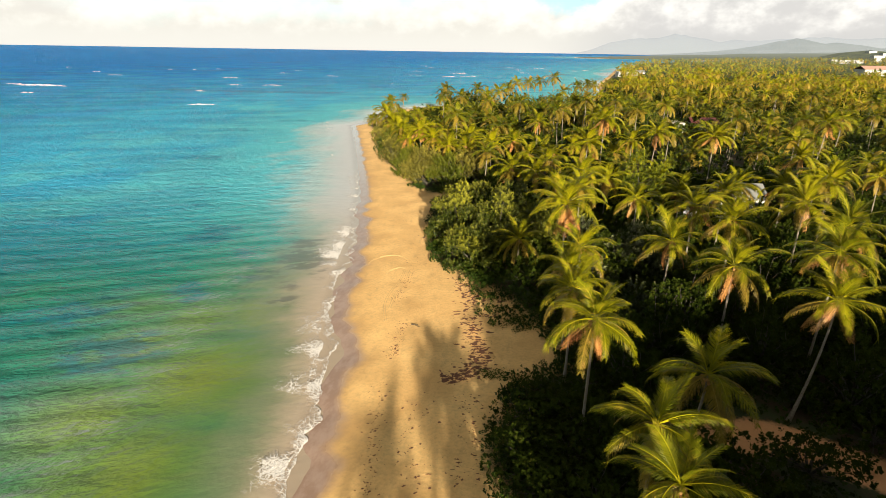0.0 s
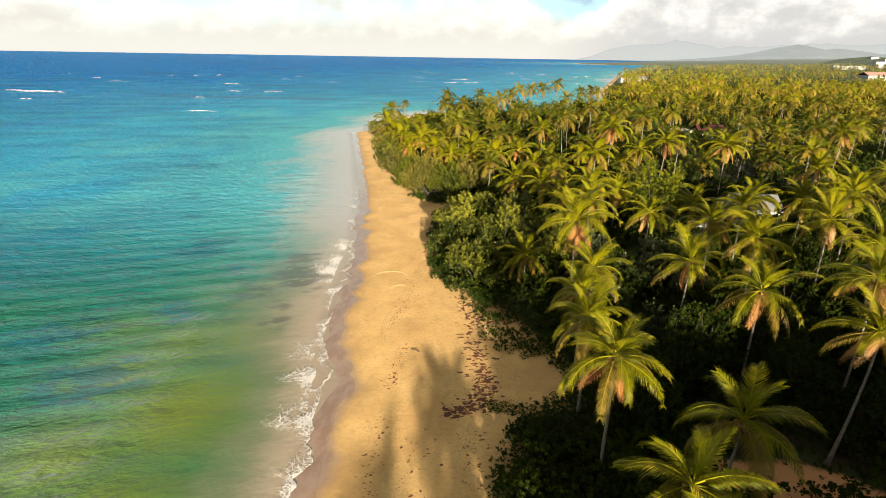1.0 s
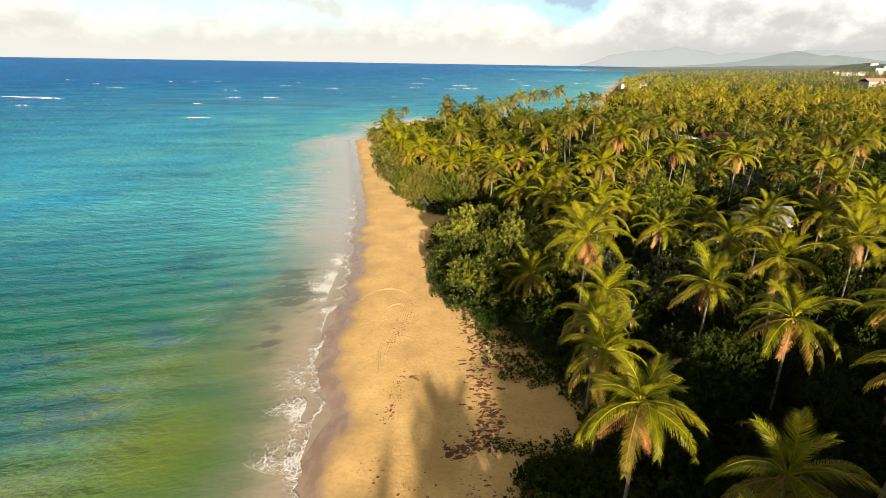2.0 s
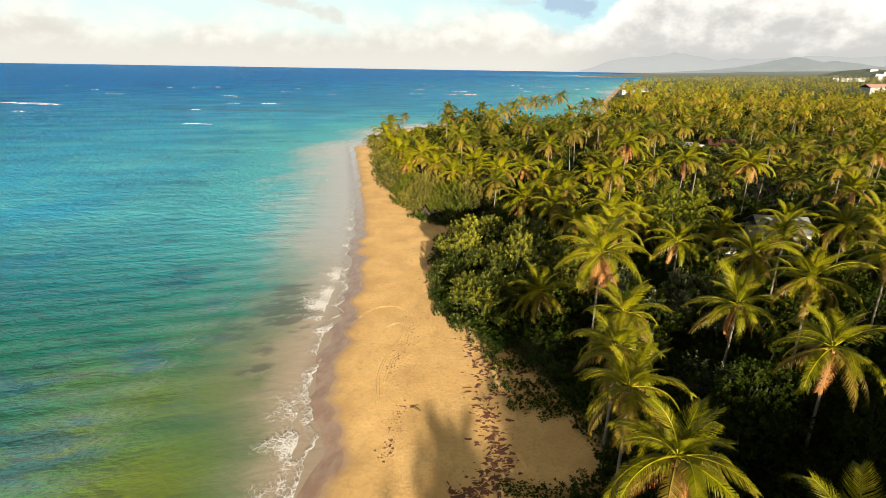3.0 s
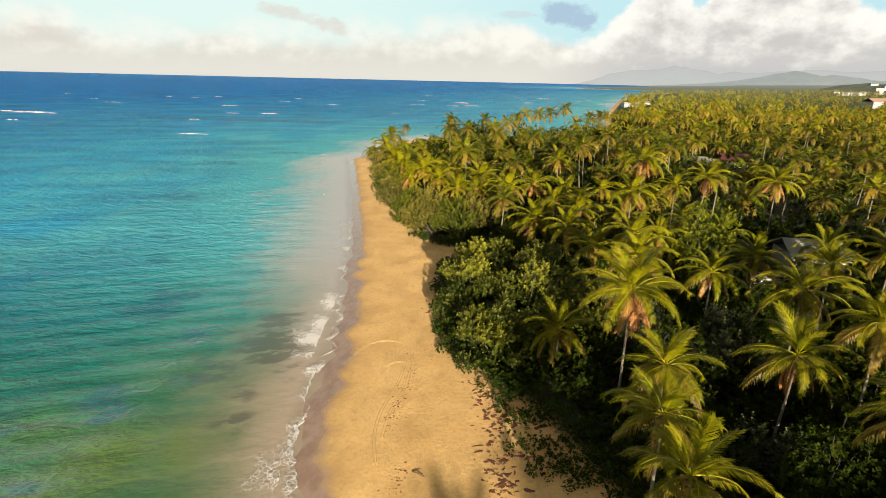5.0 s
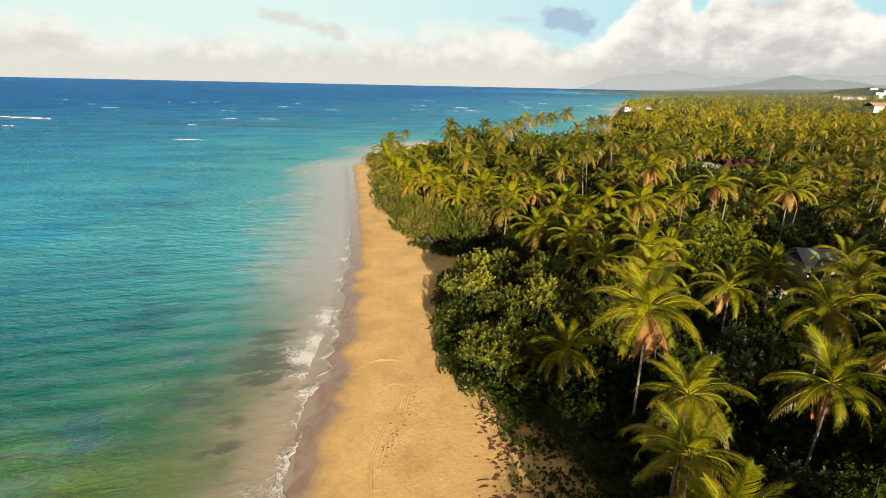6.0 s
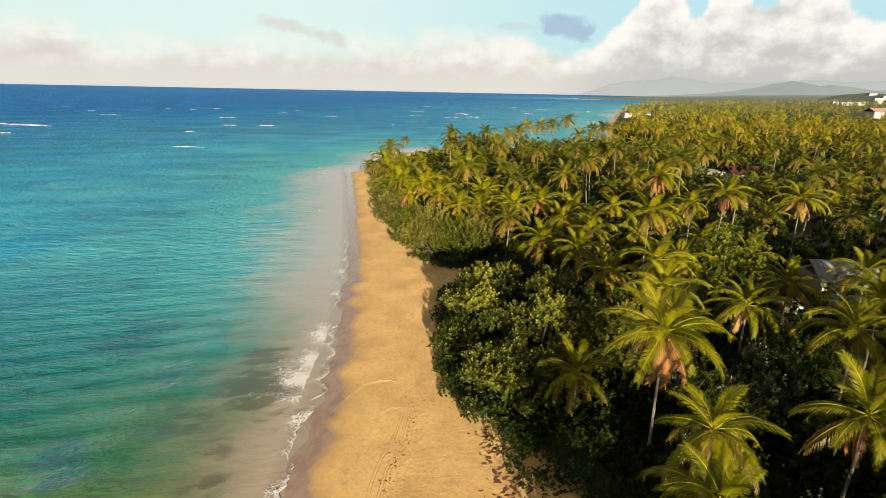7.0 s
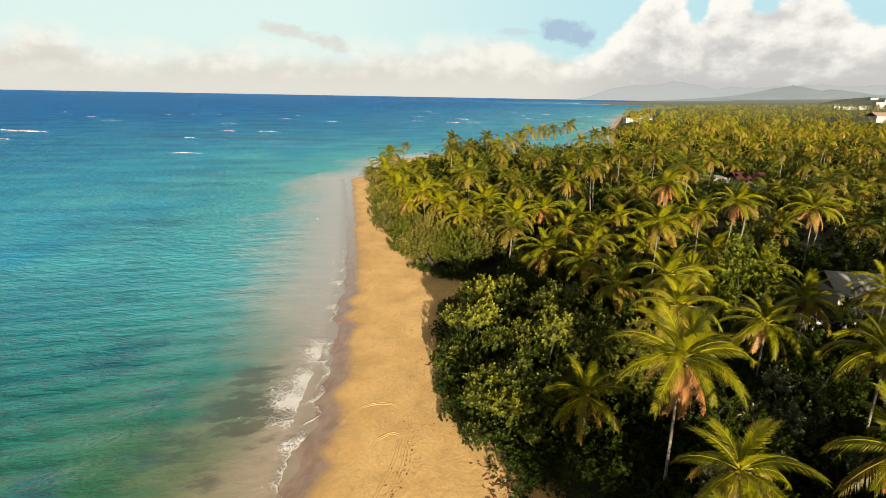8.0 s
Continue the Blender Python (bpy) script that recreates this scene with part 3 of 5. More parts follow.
# ---- palms ----
def frond_data(seed, length, bend, leaves, droop=0.55, width=0.10, leaf=0.9, cheap=False, rib=True):
    """A feather frond that grows along +x and bends down: a midrib and two close rows of leaflets that sweep forward and hang at their tips."""
    rng = random.Random(seed)
    steps = 6 if cheap else 10
    pts, ways, p, twist = [], [], Vector((0, 0, 0)), rng.uniform(-0.35, 0.35)
    for i in range(steps + 1):
        s = i / steps
        a = -radians(bend) * s ** 1.5
        w = Vector((math.cos(a), twist * s * s, math.sin(a))).normalized()
        pts.append(p.copy())
        ways.append(w)
        p = p + w * length / steps

    def at(s):
        k = min(int(s * steps), steps - 1)
        f = s * steps - k
        return pts[k].lerp(pts[k + 1], f), ways[k].lerp(ways[k + 1], f).normalized()

    verts, faces = tube(pts, [0.045 * (1 - 0.85 * i / steps) for i in range(steps + 1)], 3) if rib else ([], [])
    age = [0.9] * len(verts)
    phase = rng.uniform(0, 6.3)
    for side in (-1, 1):
        for j in range(leaves):
            if rng.random() < 0.03:
                continue
            s = 0.15 + 0.85 * (j + rng.uniform(0.3, 0.7)) / leaves
            q, w = at(s)
            across = w.cross(Vector((0, 0, 1)))
            across = (across.normalized() if across.length > 0.05 else Vector((0, -1, 0))) * side
            over = across.cross(w) * side
            size = leaf * (0.42 + 0.58 * math.sin(math.pi * min(1.0, 0.16 + 0.78 * s)) ** 0.8) * rng.uniform(0.8, 1.12)
            hang = droop * (1 + 0.22 * math.sin(s * 9 + phase + side)) * rng.uniform(0.72, 1.28)
            sweep = (0.5 + 0.95 * s * s) * rng.uniform(0.8, 1.2)
            aim = (across + w * sweep + over * 0.22 - Vector((0, 0, 0.25 * hang))).normalized()
            tip_aim = (aim + w * 0.25 - Vector((0, 0, hang))).normalized()
            mid = q + aim * size * 0.5
            tip = mid + tip_aim * size * 0.5
            h = w * width * 0.5 * rng.uniform(0.8, 1.2)
            b = len(verts)
            verts += [q - h * 0.9, q + h * 0.9, mid + h, mid - h, tip]
            faces += [(b, b + 1, b + 2, b + 3), (b + 3, b + 2, b + 4)]
            age += [0.25, 0.25, 0.12, 0.12, 0.0]
    return verts, faces, age


FRONDS = {}
for kind_, bend_, len_, droop_ in (("spear", 50, 3.1, 0.45), ("arch", 88, 3.9, 1.15), ("low", 62, 3.7, 1.3), ("dry", 40, 2.9, 1.0)):
    for wide_ in (True, False):
        FRONDS[kind_, wide_] = []
        for v_ in range(3):
            v, f, age = frond_data(10 * len(FRONDS) + v_, len_, bend_ + 11 * (v_ - 1), 44 if wide_ else 74, droop_,
                                   (0.080 if wide_ else 0.038) * (0.6 if kind_ == "dry" else 1), 0.70 if kind_ == "dry" else 0.95)
            FRONDS[kind_, wide_].append(mesh_of("frond", v, f, FROND_DRY if kind_ == "dry" else FROND_OLD if kind_ == "low" else FROND, attributes={"age": age}))


def crown_plan(rng, count, dry, full=1.0):
    """Frond by frond: kind, heading, climb and size, from the young spears to the old hanging ones."""
    out = []
    for i in range(count):
        s = (i + 0.5) / count
        climb = 80 - 122 * s ** 0.92 * full + rng.uniform(-8, 8)
        kind = "spear" if climb > 52 else "arch" if climb > -8 else "low"
        if i >= count - dry:
            kind, climb = "dry", rng.uniform(-70, -28)
        out.append((kind, i * 137.5 + rng.uniform(-16, 16), climb, rng.uniform(0.84, 1.12)))
    return out


def trunk_data(base, heart, rng, thick=0.115, steps=9):
    base, heart = Vector(base), Vector(heart)
    lean = Vector((heart.x - base.x, heart.y - base.y, 0))
    pts, radii = [], []
    for i in range(steps + 1):
        s = i / steps
        p = base.lerp(heart, s)
        p += lean * 1.1 * s * (1 - s)
        pts.append(p)
        radii.append(thick * (1.0 - 0.38 * s + (0.7 * (1 - s * 6) if s < 0.16 else 0)))
    return tube(pts, radii, 8)


FRUITS = mesh_of("fruit", *joined([
    tube([Vector((math.cos(a) * r, math.sin(a) * r, z + dz)) for dz in (0.13, 0.07, -0.05, -0.13)], [0.03, 0.11, 0.11, 0.03], 6)
    for a, r, z in [(k * 1.1, 0.22 + 0.05 * (k % 3), -0.25 - 0.12 * (k % 4)) for k in range(11)]]), FRUIT, True)

PALM_LABEL = "tall coconut palm with yellow-green arching fronds over the shore scrub"


def palm(x, y, top, fronds=24, dry=3, size=1.0, lean=(0, 0), turn=0, label=PALM_LABEL, fruits=True):
    """A coconut palm whose crown's heart stands at (x, y, top), with its foot lean metres from there."""
    rng = random.Random(int(x * 37 + y * 101 + top * 11))
    fx, fy = x - lean[0], y - lean[1]
    foot = Vector((fx, fy, ground_at(fx, fy) - 0.05))
    root = tagged(new("coconut_palm"), label, "palm tree", "coconut palms")
    root.location = foot
    heart = Vector((x, y, top)) - foot
    part("trunk", mesh_of("trunk", *trunk_data((0, 0, 0), heart, rng), TRUNK, True), root)
    for kind, heading, climb, big in crown_plan(rng, fronds + 1, dry):
        m = Matrix.Translation(heart) @ pose(0, 0, 0, 0, 0, heading + turn) @ pose(0, 0, 0, 0, -climb, 0) @ pose(0, 0, 0, rng.uniform(-60, 60) if kind == "dry" else rng.uniform(-14, 14)) @ Matrix.Scale(1.13 * size * big, 4)
        part("frond", FRONDS[kind, y > 62][rng.randrange(3)], root, "dry orange-brown hanging frond" if kind == "dry" else "", m)
    if fruits:
        part("fruit", FRUITS, root, "brown coconuts below the crown", Matrix.Translation(heart))
    return root


# crown's heart, height, fronds, dry ones, size, foot's offset
PALMS = [
    (9.5, 31.3, 9.9, 26, 4, 0.86, (-0.3, -1.0)), (16.2, 29.5, 7.3, 18, 0, 0.95, (0.6, -0.6)), (11.3, 24.2, 7.6, 20, 0, 0.8, (0, 0)),
    (11.0, 20.2, 7.4, 20, 0, 0.8, (0, 0)), (27.6, 36.0, 9.4, 24, 6, 0.9, (2.6, 2.0)), (30.9, 41.5, 11.0, 24, 4, 0.95, (1, 1)),
    (23.9, 43.3, 9.0, 20, 1, 0.95, (0, 0)), (21.5, 50.6, 8.6, 22, 3, 0.9, (0.5, 0)),
    (12.6, 49.4, 8.2, 22, 1, 0.86, (0, 0)), (10.5, 43.8, 8.3, 22, 1, 0.8, (0, 0)),
    (9.7, 38.4, 8.8, 20, 0, 0.8, (0, 0)), (12.5, 57.0, 10.3, 30, 10, 1.05, (0.2, 0.6)), (8.3, 61.9, 4.6, 18, 0, 0.85, (0, 0)),
    (23.3, 67.2, 8.4, 20, 1, 0.9, (0, 0)), (28.0, 52.6, 10.2, 22, 1, 0.9, (0, 0)), (27.5, 60.5, 9.4, 22, 2, 0.9, (0, 0)),
    (32.6, 77.0, 6.9, 22, 4, 0.9, (0, 0)), (41.0, 78.2, 8.0, 22, 1, 0.95, (0, 0)), (23.3, 81.5, 7.8, 20, 1, 0.9, (0, 0)),
    (20.8, 85.6, 12.4, 24, 4, 0.86, (0.3, 0)), (33.3, 103.8, 10.0, 22, 2, 0.85, (0, 0)), (37.0, 101.8, 11.8, 24, 6, 0.85, (1.4, 0)),
    (27.6, 103.0, 14.0, 26, 7, 0.95, (0, 0)), (46.6, 100.0, 11.6, 26, 5, 0.95, (0, 0)), (65.8, 100.0, 14.3, 24, 4, 0.9, (2, 0)),
    (-7.5, 124, 8.6, 24, 5, 0.95, (-1.2, 0.5)), (-0.8, 112, 7.2, 22, 0, 0.95, (0, 0)), (7.3, 106.0, 8.8, 22, 2, 0.9, (-0.4, 0)),
    (19.4, 129.4, 10.0, 22, 3, 0.9, (0, 0)), (36.5, 49.0, 11.0, 24, 2, 0.95, (0, 0)), (38.0, 58.0, 10.6, 24, 2, 0.95, (0, 0)),
    (33.6, 66.5, 9.6, 22, 1, 0.9, (0, 0)), (47.0, 68.0, 11.0, 22, 2, 0.95, (0, 0)), (16.0, 66.5, 10.0, 22, 1, 0.85, (0, 0)),
    (17.6, 73.5, 10.2, 22, 1, 0.85, (0, 0)), (44.0, 45.0, 11.5, 24, 3, 0.95, (2, 0)), (50.0, 56.0, 11.8, 22, 3, 0.95, (0, 0)),
]
# three palms added to throw shade on the grey-roofed house
PALMS += [(50.5, 76.0, 9.0, 22, 2, 0.95, (0, 0)), (45.8, 75.0, 8.6, 22, 1, 0.95, (0, 0)), (55.5, 80.0, 9.5, 22, 2, 0.95, (0, 0))]
rng = random.Random(77)
for _ in range(900):
    x, y = rng.uniform(15, 75), rng.uniform(34, 98)
    if x < 0.92 * y + 10 and (x > 31 or y > 72) and not (38 < x < 54 and 76 < y < 97) and not (31 < x < 46 and 66 < y < 86) and all(math.hypot(x - p[0], y - p[1]) > 8.8 for p in PALMS):
        PALMS.append((x, y, rng.uniform(7.0, 10.5), 22, rng.randrange(4), rng.uniform(0.85, 1.0), (rng.uniform(-1, 1), rng.uniform(-1, 1))))
for x, y, top in [(-12.6, 133.5, 7.4), (-10.4, 127.0, 6.2), (-4.2, 118.5, 7.6), (2.6, 113.0, 7.0), (-15.6, 147.0, 7.0), (12.4, 111.5, 8.4), (-18.6, 160.0, 7.2),
                  (3.4, 119.0, 8.2), (-6.0, 131.0, 8.0), (-11.5, 142.0, 8.0), (14.2, 102.0, 7.6), (10.6, 96.0, 6.0), (-21.5, 174.0, 7.4)]:
    PALMS.append((x, y, top, 20, rng.randrange(3), rng.uniform(0.95, 1.08), (rng.uniform(-1, 0.4), rng.uniform(-1, 1))))
for _ in range(500):
    x, y = rng.uniform(11, 36), rng.uniform(58, 118)
    if not (26 < x < 31.5 and 76 < y < 84) and not (16 < x < 27 and 50 < y < 66) and not (34 < x < 40 and 70 < y < 84) and all(math.hypot(x - p[0], y - p[1]) > 6.6 for p in PALMS):
        PALMS.append((x, y, rng.uniform(5.0, 7.5), 19, rng.randrange(2), rng.uniform(0.85, 1.05), (rng.uniform(-1, 1), rng.uniform(-1, 1))))
for row in PALMS:
    palm(*row)


# ---- shore trees and shrubs ----
def leaf_cloud(seed, lumps, leaves, size, up=0.35, twigs=1.0):
    """Upright leafy shoots standing over rounded lumps (centre, radii); round each shoot a rosette of small folded leaves."""
    rng = np.random.default_rng(seed)
    area = np.array([r[0] * r[1] + r[0] * r[2] for _, r in lumps])
    per = 8
    k = np.maximum(2, (leaves * area / area.sum() / per).astype(int))
    centres = np.repeat(np.array([c for c, _ in lumps], float), k, 0)
    radii = np.repeat(np.array([r for _, r in lumps], float), k, 0)
    d = rng.normal(size=(len(centres), 3))
    d[:, 2] = np.abs(d[:, 2]) * 1.1 - 0.25
    d /= np.linalg.norm(d, axis=1)[:, None]
    base = centres + d * radii * (1.0 - 0.22 * rng.random(len(d)) ** 2)[:, None]
    axis = d * 0.75 + rng.normal(size=d.shape) * 0.22 + np.array([0, 0, up + 0.15 * twigs])
    axis /= np.linalg.norm(axis, axis=1)[:, None]
    u = np.cross(axis, rng.normal(size=axis.shape))
    u /= np.linalg.norm(u, axis=1)[:, None] + 1e-6
    v = np.cross(axis, u)
    j = np.tile(np.arange(per), len(d))
    rise = j / (per - 1)
    turn = j * 2.4 + rng.uniform(-0.3, 0.3, size=len(j))
    tilt = np.radians(82 - 52 * rise) + rng.normal(size=len(j)) * 0.18
    a, uu, vv = (np.repeat(q, per, 0) for q in (axis, u, v))
    tall = np.repeat(size * (0.4 + 0.75 * twigs) * rng.uniform(0.6, 1.5, size=len(d)), per)
    start = np.repeat(base, per, 0) + a * (tall * rise)[:, None]
    round_ = uu * np.cos(turn)[:, None] + vv * np.sin(turn)[:, None]
    ahead = a * np.cos(tilt)[:, None] + round_ * np.sin(tilt)[:, None]
    side = np.cross(ahead, a)
    side /= np.linalg.norm(side, axis=1)[:, None] + 1e-6
    out = np.cross(side, ahead)
    s = (size * rng.uniform(0.85, 1.35, size=len(j)) * (1.2 - 0.4 * rise))[:, None]
    verts = np.stack([start, start + ahead * s * 0.55 + side * s * 0.40 + out * s * 0.10,
                      start + ahead * s, start + ahead * s * 0.55 - side * s * 0.40 + out * s * 0.10], 1).reshape(-1, 3)
    # low lumps darker: shade on the skirts put in beside the pale growth
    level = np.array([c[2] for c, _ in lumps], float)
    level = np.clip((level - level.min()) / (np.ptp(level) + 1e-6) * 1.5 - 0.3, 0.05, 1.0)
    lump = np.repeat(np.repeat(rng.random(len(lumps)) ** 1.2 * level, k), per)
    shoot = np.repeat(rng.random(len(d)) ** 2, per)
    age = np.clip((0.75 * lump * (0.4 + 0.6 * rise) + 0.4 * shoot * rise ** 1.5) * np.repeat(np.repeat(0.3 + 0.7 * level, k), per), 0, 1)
    return verts, np.arange(len(verts)).reshape(-1, 4), np.repeat(age, 4)


def limb_set(seed, lumps, foot=(0, 0, 0), thick=0.12):
    """A short stem and limbs that reach into each lump."""
    rng = random.Random(seed)
    pieces, fork = [], Vector(foot) + Vector((0, 0, 0.35))
    pieces.append(tube([Vector(foot), fork], [thick * 1.4, thick], 6))
    for c, r in lumps:
        c = Vector(c)
        bend = fork.lerp(c, 0.5) + Vector((rng.uniform(-0.3, 0.3), rng.uniform(-0.3, 0.3), rng.uniform(0, 0.4)))
        pieces.append(tube([fork, bend, c], [thick * 0.8, thick * 0.5, thick * 0.2], 4))
        for _ in range(1):
            tip = c + Vector((rng.uniform(-0.7, 0.7) * r[0], rng.uniform(-0.7, 0.7) * r[1], rng.uniform(0.4, 1.0) * r[2]))
            pieces.append(tube([c, tip], [thick * 0.25, thick * 0.06], 3))
    return joined(pieces)


def lumps_for(rng, rx, ry, h, count):
    """Rounded heads of a crown: separate ones at uneven heights over the top, smaller ones down to the ground at the rim."""
    out = []
    heads = count + 6
    for i in range(heads):
        a, d = i * 2.4 + rng.uniform(-0.4, 0.4), math.sqrt((i + 0.5) / heads) * 0.84
        r = rng.uniform(0.17, 0.31) * math.sqrt(14 / heads)
        z = h * (1 - 0.55 * d ** 2.4) * rng.uniform(0.42, 0.98)
        out.append(((math.cos(a) * d * rx, math.sin(a) * d * ry, z), (rx * r, ry * r, h * rng.uniform(0.10, 0.19))))
    rim = max(count, 8)
    for i in range(rim):
        a = 2 * math.pi * (i + rng.random()) / rim
        r = rng.uniform(0.16, 0.27)
        out.append(((math.cos(a) * 0.84 * rx, math.sin(a) * 0.84 * ry, h * rng.uniform(0.06, 0.36)), (rx * r, ry * r, h * rng.uniform(0.10, 0.18))))
    out.append(((0, 0, h * 0.36), (rx * 0.6, ry * 0.6, h * 0.28)))
    return out


def bush(name, x, y, rx, ry, h, leaves, size, mat, label, category, group, count=9, seed=0, twigs=1.0, sparse=1.0):
    rng = random.Random(seed + int(x * 13 + y * 7))
    lumps = lumps_for(rng, rx, ry, h, count)
    root = tagged(new(name), label, category, group)
    root.location = (x, y, ground_at(x, y) - 0.05)
    part("stem", mesh_of("stem", *limb_set(seed, lumps), WOOD), root, "grey branching stem")
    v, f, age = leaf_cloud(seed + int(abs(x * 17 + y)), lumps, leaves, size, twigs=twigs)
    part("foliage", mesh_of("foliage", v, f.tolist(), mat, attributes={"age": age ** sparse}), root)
    return root


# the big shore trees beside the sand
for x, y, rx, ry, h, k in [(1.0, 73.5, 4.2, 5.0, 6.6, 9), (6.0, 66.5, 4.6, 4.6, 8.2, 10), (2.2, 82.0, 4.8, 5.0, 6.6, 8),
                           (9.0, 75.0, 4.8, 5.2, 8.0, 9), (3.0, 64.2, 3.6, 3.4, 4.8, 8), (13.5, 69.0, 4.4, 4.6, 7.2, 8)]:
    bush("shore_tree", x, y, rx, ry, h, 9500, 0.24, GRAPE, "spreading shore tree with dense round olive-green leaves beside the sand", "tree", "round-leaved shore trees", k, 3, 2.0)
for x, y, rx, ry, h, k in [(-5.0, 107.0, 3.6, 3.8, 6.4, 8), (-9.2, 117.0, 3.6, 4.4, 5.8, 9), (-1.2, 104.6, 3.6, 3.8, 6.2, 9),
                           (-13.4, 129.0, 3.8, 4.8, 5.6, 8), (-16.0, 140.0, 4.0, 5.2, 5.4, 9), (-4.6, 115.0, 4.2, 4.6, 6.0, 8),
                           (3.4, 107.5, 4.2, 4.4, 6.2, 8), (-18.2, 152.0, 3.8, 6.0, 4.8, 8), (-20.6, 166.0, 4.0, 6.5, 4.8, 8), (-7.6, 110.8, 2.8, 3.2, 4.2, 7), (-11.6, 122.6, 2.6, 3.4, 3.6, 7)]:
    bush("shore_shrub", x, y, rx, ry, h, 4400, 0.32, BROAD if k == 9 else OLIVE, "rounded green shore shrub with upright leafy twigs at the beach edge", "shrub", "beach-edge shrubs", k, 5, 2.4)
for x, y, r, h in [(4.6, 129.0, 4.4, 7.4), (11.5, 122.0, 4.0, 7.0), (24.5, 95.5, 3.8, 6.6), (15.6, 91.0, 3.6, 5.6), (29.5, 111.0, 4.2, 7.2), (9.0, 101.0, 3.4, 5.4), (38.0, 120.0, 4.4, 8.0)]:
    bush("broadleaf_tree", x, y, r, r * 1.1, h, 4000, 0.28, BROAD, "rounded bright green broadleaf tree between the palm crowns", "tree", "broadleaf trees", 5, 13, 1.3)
bush("broadleaf_tree", 28.8, 82.0, 4.8, 4.4, 11.6, 9000, 0.24, SUNLIT_BROAD, "tall broadleaf tree with bright green sunlit crown among palms", "tree", "broadleaf trees", 11, 9)


# ---- undergrowth ----
def shrub_kind(seed, rx, h, leaves, mat, leaf=0.29):
    rng = random.Random(seed)
    lumps = lumps_for(rng, rx, rx * rng.uniform(0.8, 1.2), h, 6)
    v, f, age = leaf_cloud(seed, lumps, int(leaves * 0.64), leaf)
    return mesh_of("stem", *limb_set(seed, lumps, thick=0.06), WOOD), mesh_of("foliage", v, f.tolist(), mat, attributes={"age": age * 0.5})


KINDS = [shrub_kind(60 + i, r, h, k, SHRUB) for i, (r, h, k) in enumerate([(2.2, 1.6, 900), (2.8, 2.6, 1300), (2.4, 3.4, 1300), (3.2, 2.2, 1400), (2.6, 4.2, 1500)])]
FINE = len(KINDS)
KINDS += [shrub_kind(80 + i, r, h, 4200, SHRUB, 0.165) for i, (r, h) in enumerate([(3.0, 2.0), (2.6, 2.8)])]


def shrub(x, y, kind, size, heading, flat=1.0):
    root = tagged(new("shrub"), "dense dark green shrub in the shade under the palms", "shrub", "undergrowth shrubs")
    root.matrix_basis = Matrix.Translation((x, y, ground_at(x, y) - 0.06)) @ pose(0, 0, 0, 0, 0, heading) @ Matrix.Diagonal((size, size, size * flat, 1))
    limbs, foliage = KINDS[kind]
    part("stem", limbs, root)
    part("foliage", foliage, root)
    return root


def on_path(x, y):
    return float(from_path(np.array([x]), np.array([y]))[0])


def spots(seed, x0, x1, y0, y1, gap, count):
    """Scattered places, none nearer to another than gap."""
    rng = random.Random(seed)
    out, cells = [], {}
    for _ in range(count * 30):
        if len(out) >= count:
            break
        x, y = rng.uniform(x0, x1), rng.uniform(y0, y1)
        key = (int(x // gap), int(y // gap))
        if any(math.hypot(x - a, y - b) < gap for i in (-1, 0, 1) for j in (-1, 0, 1) for a, b in cells.get((key[0] + i, key[1] + j), ())):
            continue
        cells.setdefault(key, []).append((x, y))
        out.append((x, y))
    return out


HOUSES = [(66, 83, 176, 185), (41, 53, 86, 97)]
rng = random.Random(4)


def headland_top(x, y):
    """How high the low growth stands on the point, where the sea shows over it."""
    return max(2.2, 22.5 - 0.118 * (y - 24)) if x < -3 and y > 145 else 99.0


def clear_of_houses(x, y, gap=2):
    return not any(a - gap < x < b + gap and c - gap < y < e + gap for a, b, c, e in HOUSES)


marks = spots(21, 0, 75, 20, 100, 2.9, 1400)
deep = inland(GREENS, [p[0] for p in marks], [p[1] for p in marks])
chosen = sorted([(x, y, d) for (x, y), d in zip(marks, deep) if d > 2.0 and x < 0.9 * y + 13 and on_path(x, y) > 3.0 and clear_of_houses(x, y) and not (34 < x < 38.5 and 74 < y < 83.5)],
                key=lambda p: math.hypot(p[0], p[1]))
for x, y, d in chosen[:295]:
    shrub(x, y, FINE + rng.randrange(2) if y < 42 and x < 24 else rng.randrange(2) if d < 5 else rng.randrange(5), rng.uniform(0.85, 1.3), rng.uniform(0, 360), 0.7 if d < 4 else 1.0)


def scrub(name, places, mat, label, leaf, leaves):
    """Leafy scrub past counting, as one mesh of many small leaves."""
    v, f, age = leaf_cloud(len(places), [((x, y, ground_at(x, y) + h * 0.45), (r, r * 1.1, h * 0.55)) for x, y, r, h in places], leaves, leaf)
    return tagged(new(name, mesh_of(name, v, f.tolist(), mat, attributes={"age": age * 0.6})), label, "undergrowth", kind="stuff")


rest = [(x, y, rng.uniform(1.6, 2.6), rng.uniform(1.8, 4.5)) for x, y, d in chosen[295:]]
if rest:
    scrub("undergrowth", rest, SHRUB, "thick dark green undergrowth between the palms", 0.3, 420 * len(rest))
marks = spots(24, 2, 60, 20, 75, 0.8, 4200)
deep = inland(GREENS, [p[0] for p in marks], [p[1] for p in marks])
low = [(x, y, rng.uniform(0.5, 0.9), rng.uniform(0.25, 0.7)) for (x, y), d in zip(marks, deep) if d > 0.3 + rng.random() and on_path(x, y) > 2.3 and x < 0.9 * y + 13]
scrub("ground_cover", low, VINE, "low creeping green plants over the forest floor", 0.16, 26 * len(low))
edge_line = [p for p in GREENS if 20 < p[1] < 110]
mat_places = []
